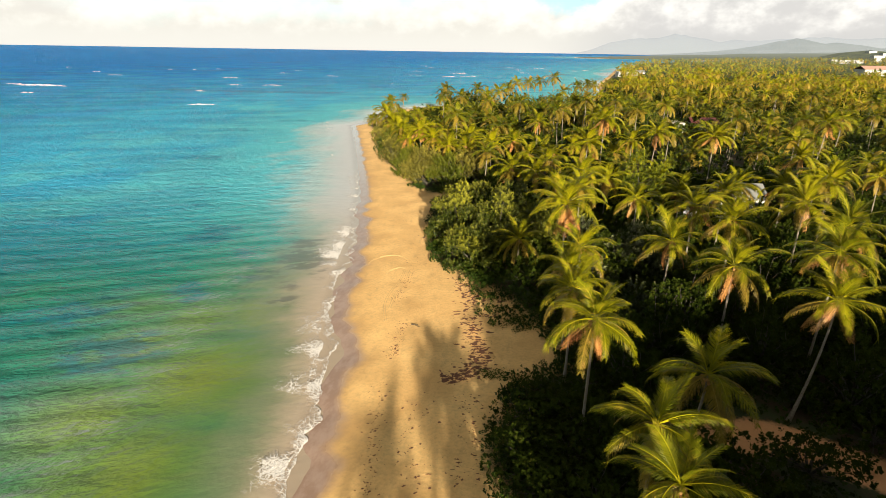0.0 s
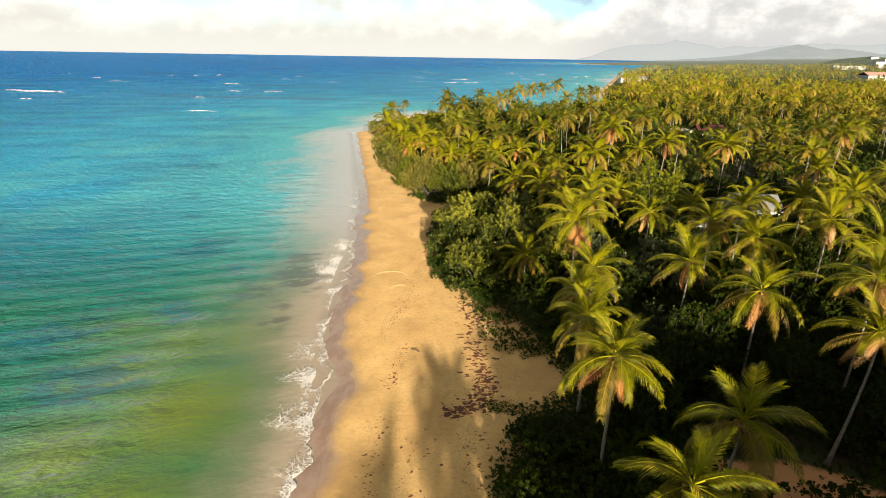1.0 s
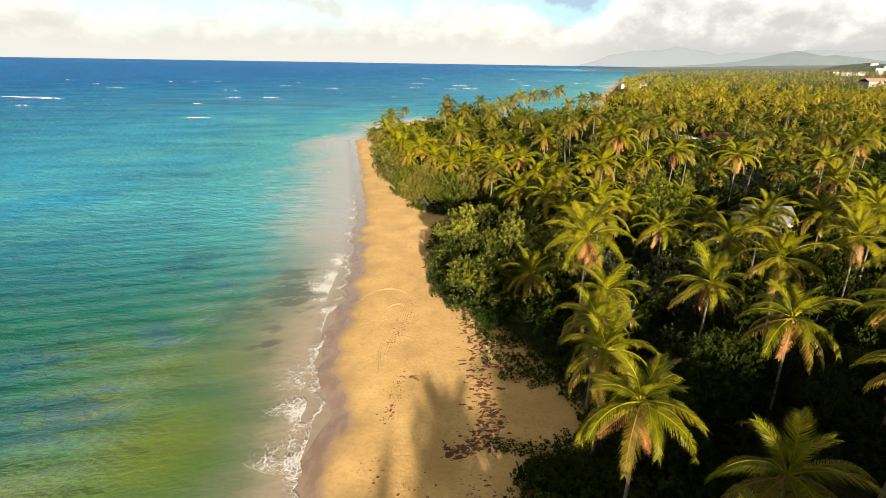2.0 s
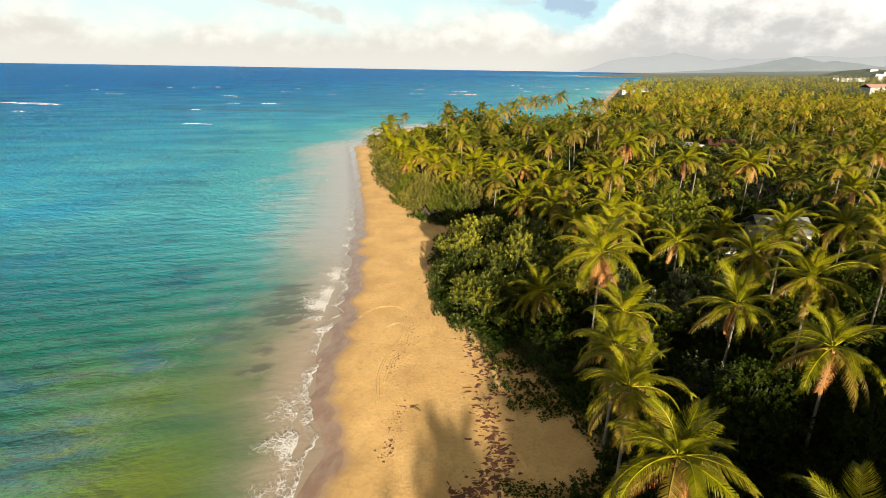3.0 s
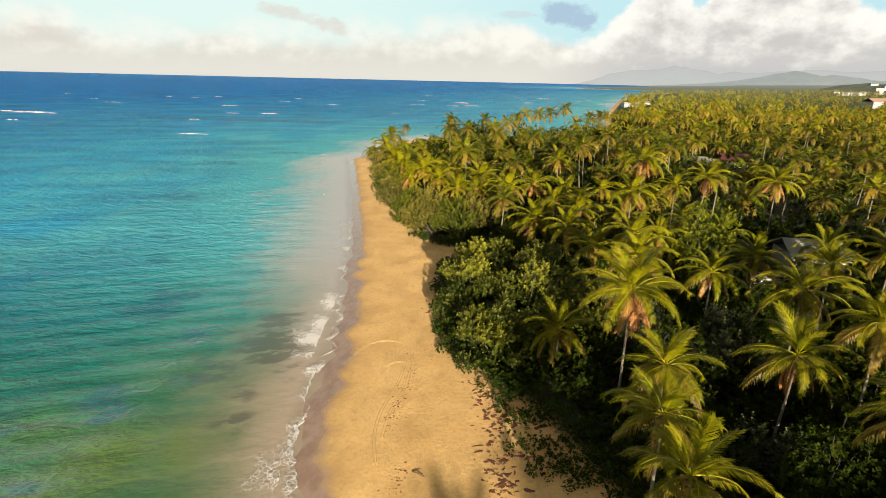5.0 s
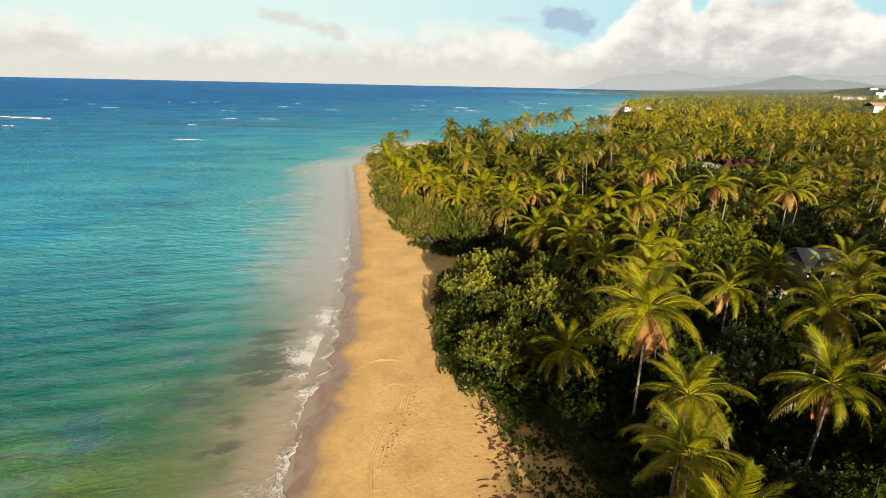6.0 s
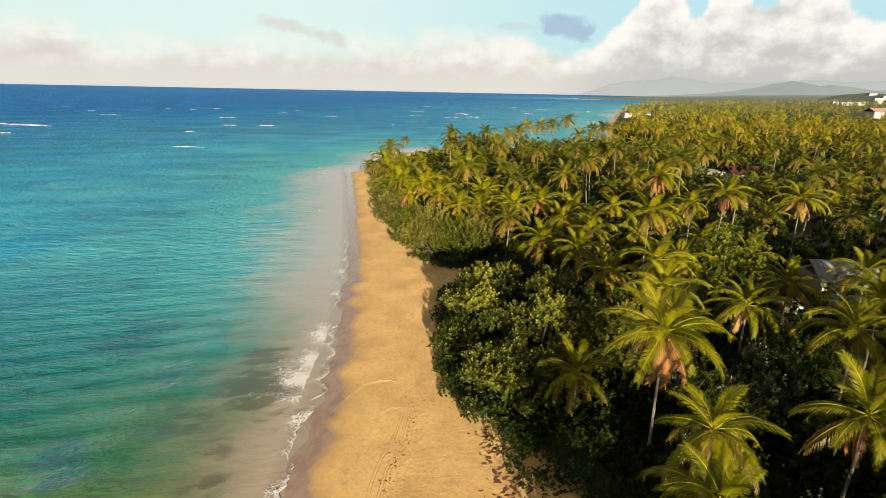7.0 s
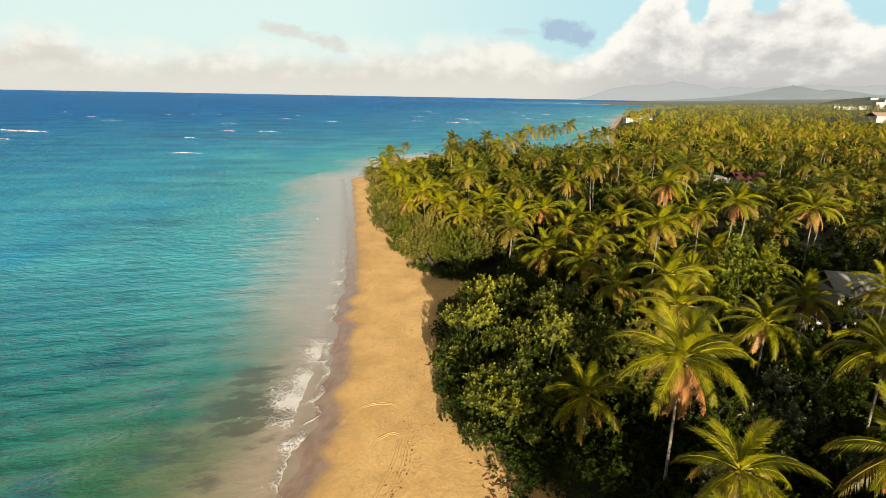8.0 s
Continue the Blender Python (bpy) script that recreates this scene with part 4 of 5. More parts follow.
for (ax, ay), (bx, by) in zip(edge_line[:-1], edge_line[1:]):
    for _ in range(int(math.hypot(bx - ax, by - ay) * 3.2)):
        k, inward = rng.random(), abs(rng.gauss(0, 1.3)) - 0.25
        x, y = ax + (bx - ax) * k + inward * 0.9, ay + (by - ay) * k + rng.gauss(0, 0.4)
        mat_places.append((x, y, rng.uniform(0.35, 0.8), rng.uniform(0.25, 0.6) + 0.25 * max(0, inward)))
# runners of beach vine reaching out over the open sand
for x, y, reach, many in [(4.7, 51.8, 1.5, 30), (5.6, 50.0, 1.3, 26), (4.6, 48.6, 0.7, 9), (7.0, 51.6, 1.2, 18), (7.4, 48.2, 1.0, 14), (3.2, 56.2, 0.9, 10), (4.2, 55.0, 1.2, 22), (2.4, 58.6, 1.0, 14), (3.6, 57.2, 1.0, 20), (5.4, 54.6, 1.2, 24)]:
    for _ in range(many):
        mat_places.append((x + rng.gauss(0, reach * 0.6), y + rng.gauss(0, reach * 0.45), rng.uniform(0.14, 0.42), rng.uniform(0.10, 0.30)))
scrub("creeper_mat", mat_places, MAT_LEAF, "low green creepers along the edge of the sand", 0.13, 75 * len(mat_places))
marks = spots(26, -35, 260, 98, 330, 4.6, 5000)
deep = inland(GREENS, [p[0] for p in marks], [p[1] for p in marks])
woods = [(x, y, rng.uniform(1.8, 3.2), min(headland_top(x, y), rng.uniform(2.2, 5.6) * min(1, 0.4 + d / 22))) for (x, y), d in zip(marks, deep)
         if d > 2.5 and x < 0.9 * y + 13 and clear_of_houses(x, y, 3) ]
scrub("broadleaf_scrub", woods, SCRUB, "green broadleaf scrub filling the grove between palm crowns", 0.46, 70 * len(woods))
# unseen scrub that covers the ground behind, raised to block the low sun
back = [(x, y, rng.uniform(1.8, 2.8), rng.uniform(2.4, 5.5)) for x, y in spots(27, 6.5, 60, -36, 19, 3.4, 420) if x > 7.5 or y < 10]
scrub("undergrowth", back, SHRUB, "unseen thick dark green undergrowth behind, raised to block the low sun", 0.34, 160 * len(back))
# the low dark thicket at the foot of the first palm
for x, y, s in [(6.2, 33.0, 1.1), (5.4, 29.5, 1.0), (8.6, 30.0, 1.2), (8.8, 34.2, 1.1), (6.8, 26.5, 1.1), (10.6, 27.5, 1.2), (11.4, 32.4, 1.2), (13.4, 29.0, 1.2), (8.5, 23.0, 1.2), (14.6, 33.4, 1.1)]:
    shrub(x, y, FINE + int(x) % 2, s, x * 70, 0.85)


# round the house with the grey roof
for i, (x, y) in enumerate([(39.5, 95.5), (43.5, 99), (48.5, 100.5), (54, 99), (56.5, 94), (57.5, 88.5), (40.5, 101), (52, 103.5), (61, 92), (46, 104.5)]):
    shrub(x, y, 2 + 2 * (i % 2), rng.uniform(1.1, 1.5), 67 * i)


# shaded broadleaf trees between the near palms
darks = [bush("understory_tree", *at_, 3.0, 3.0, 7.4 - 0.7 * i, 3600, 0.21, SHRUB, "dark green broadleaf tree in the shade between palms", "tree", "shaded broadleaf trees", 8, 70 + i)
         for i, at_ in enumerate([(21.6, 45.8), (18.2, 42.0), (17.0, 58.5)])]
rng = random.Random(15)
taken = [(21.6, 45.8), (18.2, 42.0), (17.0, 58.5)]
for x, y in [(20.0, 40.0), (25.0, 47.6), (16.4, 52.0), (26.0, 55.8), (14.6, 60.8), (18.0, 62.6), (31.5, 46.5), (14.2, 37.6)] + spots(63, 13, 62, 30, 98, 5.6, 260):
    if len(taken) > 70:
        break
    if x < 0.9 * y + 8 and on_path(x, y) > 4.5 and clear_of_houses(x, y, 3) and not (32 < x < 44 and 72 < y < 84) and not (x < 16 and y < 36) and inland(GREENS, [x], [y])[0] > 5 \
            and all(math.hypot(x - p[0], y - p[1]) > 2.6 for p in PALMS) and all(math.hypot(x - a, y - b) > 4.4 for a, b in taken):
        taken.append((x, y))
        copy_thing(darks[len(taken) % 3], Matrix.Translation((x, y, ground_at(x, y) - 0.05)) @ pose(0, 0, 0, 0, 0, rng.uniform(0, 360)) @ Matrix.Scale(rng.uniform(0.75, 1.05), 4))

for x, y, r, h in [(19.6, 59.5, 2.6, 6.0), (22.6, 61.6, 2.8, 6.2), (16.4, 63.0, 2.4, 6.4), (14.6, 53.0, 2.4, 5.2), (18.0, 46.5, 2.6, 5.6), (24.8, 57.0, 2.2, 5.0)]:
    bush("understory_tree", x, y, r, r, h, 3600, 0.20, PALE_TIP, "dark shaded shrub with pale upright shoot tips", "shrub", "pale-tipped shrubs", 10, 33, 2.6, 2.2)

# broadleaf trees among the palms
seeds = [bush("broadleaf_tree", 34 + 9 * i, 118 + 12 * i, 4.6, 4.4, 7.5 + i, 1000, 0.56, (BROAD, SHRUB, BROAD)[i],
              "rounded broadleaf tree with green crown between palms", "tree", "broadleaf trees", 9, 40 + i) for i in range(3)]
rng = random.Random(14)
marks = spots(29, -18, 230, 104, 330, 11.5, 260)
deep = inland(GREENS, [p[0] for p in marks], [p[1] for p in marks])
for k, ((x, y), d) in enumerate(zip(marks, deep)):
    if d > 5 and x < 0.9 * y + 12 and clear_of_houses(x, y, 6) and headland_top(x, y) > 12:
        size = rng.uniform(0.7, 1.05)
        copy_thing(seeds[k % 3], Matrix.Translation((x, y, ground_at(x, y) - 0.05)) @ pose(0, 0, 0, 0, 0, rng.uniform(0, 360)) @ Matrix.Scale(size, 4))


# ---- palms further off ----
def far_crown(seed, fronds, leaves):
    rng = random.Random(seed)
    pieces, old = [], []
    for kind, heading, climb, big in crown_plan(rng, fronds, 0):
        bend, length = {"spear": (55, 3.0), "arch": (92, 3.9), "low": (66, 3.7)}[kind]
        v, f, _ = frond_data(rng.randrange(999), length * big * 0.9, bend, leaves, 0.8, 0.125 * 20 / leaves, 1.0, True, leaves > 10)
        m = pose(0, 0, 0, rng.uniform(-12, 12), 0, heading) @ pose(0, 0, 0, 0, -climb, 0)
        pieces.append(([m @ Vector(p) for p in v], f))
        old.extend([1 if kind == "low" or rng.random() < 0.14 else 0] * len(f))
    return (*joined(pieces), old)


CROWNS = []
for i in range(5):
    v, f, old = far_crown(300 + i, 20, 15)
    CROWNS.append(mesh_of("crown", v, f, FROND_FAR, other=FROND_OLD, which=old))
TRUNKS = [mesh_of("trunk", *trunk_data((-0.9 + 0.5 * i, 0.3 * i, -9), (0, 0, 0), None, 0.13, 6), TRUNK, True) for i in range(4)]


def far_palm(x, y, top, size, heading, k):
    root = tagged(new("coconut_palm"), "coconut palm with a sunlit yellow-green crown in the grove", "palm tree", "coconut palms of the grove")
    root.matrix_basis = Matrix.Translation((x, y, ground_at(x, y) - 0.05)) @ pose(0, 0, 0, 0, 0, heading)
    heart = top - ground_at(x, y) + 0.05
    part("trunk", TRUNKS[k % 4], root, "", Matrix.Translation((0, 0, heart)) @ Matrix.Diagonal((1, 1, heart / 9, 1)))
    part("crown", CROWNS[k % 5], root, "", Matrix.Translation((0, 0, heart)) @ Matrix.Scale(size, 4))
    return root


rng = random.Random(8)
near_hearts = [(p[0], p[1]) for p in PALMS]
marks = spots(33, -40, 330, 88, 420, 6.3, 3600)
deep = inland(GREENS, [p[0] for p in marks], [p[1] for p in marks])
rows = []
for (x, y), d in zip(marks, deep):
    if d < 1.0 or x > 0.92 * y + 12 or any(a - 3 < x < b + 3 and c - 9 < y < e + 3 for a, b, c, e in HOUSES):
        continue
    if noise.noise((x * 0.045, y * 0.045, 3.0)) < -0.08:
        continue
    if y < 130 and any(math.hypot(x - a, y - b) < 5.5 for a, b in near_hearts) or (y < 124 and x < 6):
        continue
    rows.append((x, y, min(headland_top(x, y), 9.0) * rng.uniform(0.8, 1.0) if headland_top(x, y) < 99 else rng.uniform(4.2, 6.6) if y > 195 and x < 75 else rng.uniform(4.6, 7.4) if y > 165 and x < 25 else (rng.uniform(10.5, 14.0) if rng.random() < 0.3 else rng.uniform(5.0, 9.0)) if d > 12 else rng.uniform(5.5, 9.0), rng.uniform(0.88, 1.18) * (1.15 if x < 75 and y > 120 else 1.0), rng.uniform(0, 360), rng.randrange(20)))
# lower palms before the red roof, which shows over them
rows = [(x, y, min(top, max(3.2, 2.6 + (177 - y) * 0.121)) if 110 < y < 177 and abs(x - 78 * (y - 26) / 151) < 9 else top, s, a, k) for x, y, top, s, a, k in rows]
rows.sort(key=lambda r: math.hypot(r[0], r[1]))
SKYLINE = [(-24.5, 176, 4.6), (-18.0, 166, 5.6), (-13.5, 150, 6.6), (-9.5, 138, 7.6), (-3.0, 132, 8.0), (-17.0, 190, 3.4), (-11.0, 186, 4.0), (-20.6, 182.7, 9.0), (-22.7, 249, 5.3), (-3.6, 219, 10.6), (8.9, 229, 10.6), (17.2, 226, 10.2), (26.2, 246, 12), (31.6, 247, 12.2), (36.5, 250, 12.6),
           (43.5, 255, 14.2), (44.3, 236, 9.5), (54.5, 258, 10.5), (63.4, 276, 10.5), (70, 292, 9), (2, 206, 9.4), (12.1, 208, 9.6), (22, 238, 10.8)]
rows = [r for r in rows if all(math.hypot(r[0] - a, r[1] - b) > 6.5 for a, b, c in SKYLINE) and not (r[1] > 232 and r[0] < -4)]
for k, (x, y, z) in enumerate(SKYLINE):
    far_palm(x, y, z, 0.85 if z < 6 else 1.35, 50 * k, k)
COUNT = 298 - len(PALMS) - len(SKYLINE)
THINGS = rows[:COUNT]
for row in THINGS:
    far_palm(*row)


def crowd(name, crowns, places, mat, label, trunks=True):
    """Many far palms or trees as one mesh."""
    verts, faces, which, base, age, rng = [], [], [], 0, [], random.Random(len(places))
    data = []
    for v, f, old in crowns:
        data.append((np.array([tuple(p) for p in v]), f, old))
    tv, tf = tube([(0, 0, -9), (0.2, 0, -4.5), (0, 0, 0)], [0.2, 0.16, 0.13], 4)
    tv = np.array([tuple(p) for p in tv])
    for x, y, top, size, heading, k in places:
        v, f, old = data[k % len(data)]
        which.extend(old)
        a = radians(heading)
        turn = np.array([[math.cos(a), -math.sin(a), 0], [math.sin(a), math.cos(a), 0], [0, 0, 1]])
        verts.append((v * size) @ turn.T + (x, y, top))
        faces.extend(tuple(i + base for i in face) for face in f)
        base += len(v)
        age.extend([rng.random() ** 1.6] * len(v))
        if trunks:
            verts.append(tv + (x, y, top))
            faces.extend(tuple(i + base for i in face) for face in tf)
            base += len(tv)
            age.extend([0.3] * len(tv))
            which.extend([1] * len(tf))
    return tagged(new(name, mesh_of(name, np.concatenate(verts), faces, mat, other=FROND_OLD, which=which, attributes={"age": age})), label, "palm grove", kind="stuff")


crowd("palm_grove", [far_crown(400 + i, 15, 6) for i in range(4)], rows[COUNT:], FROND_FAR, "far coconut grove with yellow-green sunlit crowns")

# the grove goes on behind, unseen; placed and sized for the shade it casts ahead
rng = random.Random(78)
behind = [(x, y, min(13.0, 4.6 + 0.2 * (11.5 - y) + max(0.0, min(6.0, x - 13.5))) * rng.uniform(0.9, 1.1), rng.uniform(1.05, 1.25), rng.uniform(0, 360), rng.randrange(20)) for x, y in spots(61, 7.5, 66, -34, 11.5, 4.2, 400)
          if x > 9.0 + 0.155 * (11.5 - y) and (x > 15 or rng.random() < 0.8)]
# three taller unseen palms, added to dapple the near sand
behind += [(x, y, z, 1.15, 40 * x, int(x)) for x, y, z in [(7.0, -42, 14.0), (10.2, -29, 13.0), (9.2, -17, 11.4)]]
crowd("palm_grove", [far_crown(440 + i, 22, 14) for i in range(3)], behind, FROND_FAR, "unseen coconut grove behind with yellow-green crowns, added for its shade")

# the grove that runs on to the far shore
marks = spots(35, 0, 1500, 420, 1500, 15, 4200)
deep = inland(GREENS, [p[0] for p in marks], [p[1] for p in marks])
rng = random.Random(9)
rows = [(x, y, ground_at(x, y) + rng.uniform(5.5, 9.5), rng.uniform(1.3, 1.9), rng.uniform(0, 360), rng.randrange(20))
        for (x, y), d in zip(marks, deep) if d > 3 and x < 0.95 * y + 20 and noise.noise((x * 0.011, y * 0.011, 5.0)) > -0.16]
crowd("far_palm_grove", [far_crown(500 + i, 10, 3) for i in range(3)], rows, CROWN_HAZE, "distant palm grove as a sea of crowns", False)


# broken canopy beneath the far crowns
def canopy(x, y):
    d = np.clip(inland(GREENS, x, y), 0, None)
    wave = np.sin(x * 0.21 + 2 * np.sin(y * 0.13)) * np.sin(y * 0.17 + 1.5 * np.sin(x * 0.09)) + 0.6 * np.sin(x * 0.53 + y * 0.31) * np.sin(y * 0.47 - x * 0.22)
    lift = land_height(inland(COAST, x, y), x, y)
    return lift - 1.0 + np.clip(d / 6, 0, 1) * (2.2 + 1.2 * wave) * np.clip((y - 115) / 60, 0, 1)


cxs = spread([(-40, 260, 3.5), (260, 1000, 14), (1000, 4700, 90)])
cys = spread([(115, 420, 3.5), (420, 1400, 14), (1400, 4700, 90)])
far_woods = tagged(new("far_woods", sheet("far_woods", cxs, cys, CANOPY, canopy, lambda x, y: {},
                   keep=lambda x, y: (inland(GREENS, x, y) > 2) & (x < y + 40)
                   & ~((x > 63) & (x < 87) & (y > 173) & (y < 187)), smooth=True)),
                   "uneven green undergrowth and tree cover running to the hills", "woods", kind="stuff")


# ---- hills ----
def hill(name, peaks, y, depth, mat, label):
    """A ridge line of given (x, height) peaks, with spurs running down towards the viewer."""
    xs = np.linspace(peaks[0][0], peaks[-1][0], 150)
    crest = np.interp(xs, [p[0] for p in peaks], [p[1] for p in peaks])
    verts, faces, rows_ = [], [], 9
    for i, (x, h) in enumerate(zip(xs, crest)):
        for j in range(rows_):
            s = j / (rows_ - 1)
            rough = 1 + 0.10 * noise.noise((x * 0.004, s * 3.0, 0.3)) + 0.05 * noise.noise((x * 0.02, s * 7.0, 2.0))
            z = h * (1 - abs(s * 1.6 - 1) ** 1.5 if s < 0.625 else 1 - ((s - 0.625) / 0.375) ** 2) * rough
            verts.append((x, y - depth * 0.625 + depth * s, max(z, 0) + 3))
    for i in range(len(xs) - 1):
        for j in range(rows_ - 1):
            a = i * rows_ + j
            faces.append((a, a + rows_, a + rows_ + 1, a + 1))
    return tagged(new(name, mesh_of(name, verts, faces, mat, True)), label, "hill", kind="structure")


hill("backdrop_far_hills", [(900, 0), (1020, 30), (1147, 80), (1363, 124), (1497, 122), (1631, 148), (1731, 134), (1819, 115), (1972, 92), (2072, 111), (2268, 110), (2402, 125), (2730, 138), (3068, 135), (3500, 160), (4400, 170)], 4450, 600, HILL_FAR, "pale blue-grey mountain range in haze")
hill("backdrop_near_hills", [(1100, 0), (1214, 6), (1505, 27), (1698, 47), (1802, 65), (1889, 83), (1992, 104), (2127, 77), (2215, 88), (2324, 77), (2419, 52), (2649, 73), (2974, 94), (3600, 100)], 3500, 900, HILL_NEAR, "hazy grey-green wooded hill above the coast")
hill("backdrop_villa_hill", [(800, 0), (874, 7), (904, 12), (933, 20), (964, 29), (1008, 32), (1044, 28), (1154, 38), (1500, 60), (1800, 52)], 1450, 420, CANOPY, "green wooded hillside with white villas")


# ---- houses ----
def block(x0, x1, y0, y1, z0, z1, mat, bevel=0.04):
    bm = bmesh.new()
    bmesh.ops.create_cube(bm, size=1.0)
    bmesh.ops.scale(bm, vec=(x1 - x0, y1 - y0, z1 - z0), verts=bm.verts)
    bmesh.ops.translate(bm, vec=((x0 + x1) / 2, (y0 + y1) / 2, (z0 + z1) / 2), verts=bm.verts)
    if bevel:
        bmesh.ops.bevel(bm, geom=bm.edges[:], offset=bevel, segments=1, affect="EDGES")
    return bm_mesh("block", bm, mat)


def gable(x0, x1, y0, y1, eave, ridge, mat, thick=0.12, over=0.5):
    """A pitched roof, ridge along x, with a real thickness and eaves."""
    x0, x1, y0, y1 = x0 - over, x1 + over, y0 - over, y1 + over
    mid = (y0 + y1) / 2
    v = []
    for x in (x0, x1):
        v += [(x, y0, eave), (x, mid, ridge), (x, y1, eave), (x, y1, eave - thick), (x, mid, ridge - thick), (x, y0, eave - thick)]
    f = [(0, 6, 7, 1), (1, 7, 8, 2), (2, 8, 9, 3), (3, 9, 10, 4), (4, 10, 11, 5), (5, 11, 6, 0), (0, 1, 4, 5), (1, 2, 3, 4), (11, 10, 7, 6), (10, 9, 8, 7)]
    return mesh_of("roof", v, f, mat)


def ribs(roof, x0, x1, y0, y1, eave, ridge, mat, over=0.5):
    """The raised seams of a metal roof, each a part of its own."""
    x0, x1, y0, y1 = x0 - over, x1 + over, y0 - over, y1 + over
    mid, count = (y0 + y1) / 2, int((x1 - x0) / 0.6)
    for y in (y0, y1):
        data = mesh_of("rib", *tube([(0, y, eave + 0.02), (0, mid, ridge + 0.02)], [0.014, 0.014], 4), mat)
        for i in range(count + 1):
            part("rib", data, roof, "", Matrix.Translation((x0 + (x1 - x0) * i / count, 0, 0)))


def house(x, y, heading, wide, deep_, walls, ridge, wall_mat, roof_mat, label, windows=3, storeys=1, flat=False, z=None):
    root = tagged(new("house"), label, "house", "houses among the palms")
    root.matrix_basis = Matrix.Translation((x, y, ground_at(x, y) - 0.1 if z is None else z)) @ pose(0, 0, 0, 0, 0, heading)
    w, d, t = wide / 2, deep_ / 2, 0.2
    for a in ((-w, w, -d, -d + t), (-w, w, d - t, d), (-w, -w + t, -d + t, d - t), (w - t, w, -d + t, d - t)):
        part("wall", block(*a, 0, walls, wall_mat, 0.02), root)
    if flat:
        part("roof", block(-w - 0.4, w + 0.4, -d - 0.4, d + 0.4, walls, walls + 0.3, roof_mat), root)
    else:
        roof = part("roof", gable(-w, w, -d, d, walls + 0.05, ridge, roof_mat), root)
        if y < 200:
            ribs(roof, -w, w, -d, d, walls + 0.05, ridge, roof_mat)
    for level in range(storeys):
        z = level * walls / storeys
        for i in range(windows):
            c = -w + wide * (i + 0.5) / windows
            win = part("window", block(c - 0.65, c + 0.65, -d - 0.06, -d + 0.02, z + 1.0, z + 2.2, PLASTER, 0.01), root)
            part("pane", block(c - 0.56, c + 0.56, -d - 0.075, -d - 0.05, z + 1.08, z + 2.12, DARK_GLASS, 0), win)
    return root


house(78.6, 180, 3, 8.0, 7, 3.6, 5.6, GREY_WALL, RED_ROOF, "low grey house with a dark red metal roof behind palms", 4, 1)
house(69.0, 179.5, 3, 6, 6, 3.8, 5.0, GREY_WALL, CONCRETE, "flat-roofed grey annexe with dark window openings", 2, 1, True)
house(48.4, 92.3, -8, 6.6, 7, 2.6, 4.5, GREY_WALL, GREY_ROOF, "low grey house under a grey metal roof among palms", 3)
house(35.8, 81.6, 0, 1.6, 1.6, 2.3, 2.4, DIM_PLASTER, DIM_PLASTER, "small white plastered hut under a palm", 1, 1, True)


def garden_wall(x0, x1, y, high, label):
    root = tagged(new("garden_wall"), label, "wall")
    root.location = (x0, y, ground_at(x0, y) - 0.05)
    part("panel", block(0, (x1 - x0) * 0.42, -0.08, 0.08, 0, high, DIM_PLASTER, 0.02), root)
    part("panel", block((x1 - x0) * 0.58, x1 - x0, -0.08, 0.08, 0, high, DIM_PLASTER, 0.02), root)
    part("coping", block(-0.05, x1 - x0 + 0.05, -0.12, 0.12, high, high + 0.08, CONCRETE, 0.01), root)
    return root


garden_wall(38.4, 42.4, 82.8, 1.7, "low white garden wall with a dark gap")


def wire_fence(x0, x1, y, posts):
    root = tagged(new("wire_fence"), "thin dark wire fence in the shade of the palms", "fence")
    root.location = (x0, y, ground_at(x0, y) - 0.05)
    step = (x1 - x0) / (posts - 1)
    for i in range(posts):
        part("post", mesh_of("post", *tube([(i * step, 0, 0), (i * step, 0, 1.35)], [0.05, 0.045], 6), WOOD), root)
    for z in (0.4, 0.8, 1.25):
        part("wire", mesh_of("wire", *tube([(0, 0, z), ((x1 - x0) / 2, 0, z - 0.03), (x1 - x0, 0, z)], [0.018] * 3, 4), WOOD), root)
    return root


wire_fence(34.0, 42.5, 78.6, 6)
house(176, 600, 0, 20, 12, 5.0, 7, DIM_PLASTER, DIM_PLASTER, "white two-storey building on the far shore", 7, 2, True)
house(200, 640, 0, 12, 10, 3.4, 5.5, GREY_WALL, GREY_ROOF, "grey building with a grey roof near the far shore", 5, 1)
house(489, 690, 8, 34, 16, 9.0, 13, DIM_PLASTER, TILE_ROOF, "long white villa with a clay tile roof above the grove", 9, 2)
for x, y, z, w in [(787, 1236, 8, 12), (817, 1240, 7, 32), (845, 1244, 8, 16), (974, 1396, 27, 18), (942, 1326, 17, 24), (972, 1346, 22, 20), (1010, 1360, 25, 26), (915, 1290, 11, 16)]:
    house(x, y, 0, w, 14, 7.0, 10, DIM_PLASTER, DIM_PLASTER, "white flat-roofed villa on the green hillside", 5, 2, True, z)


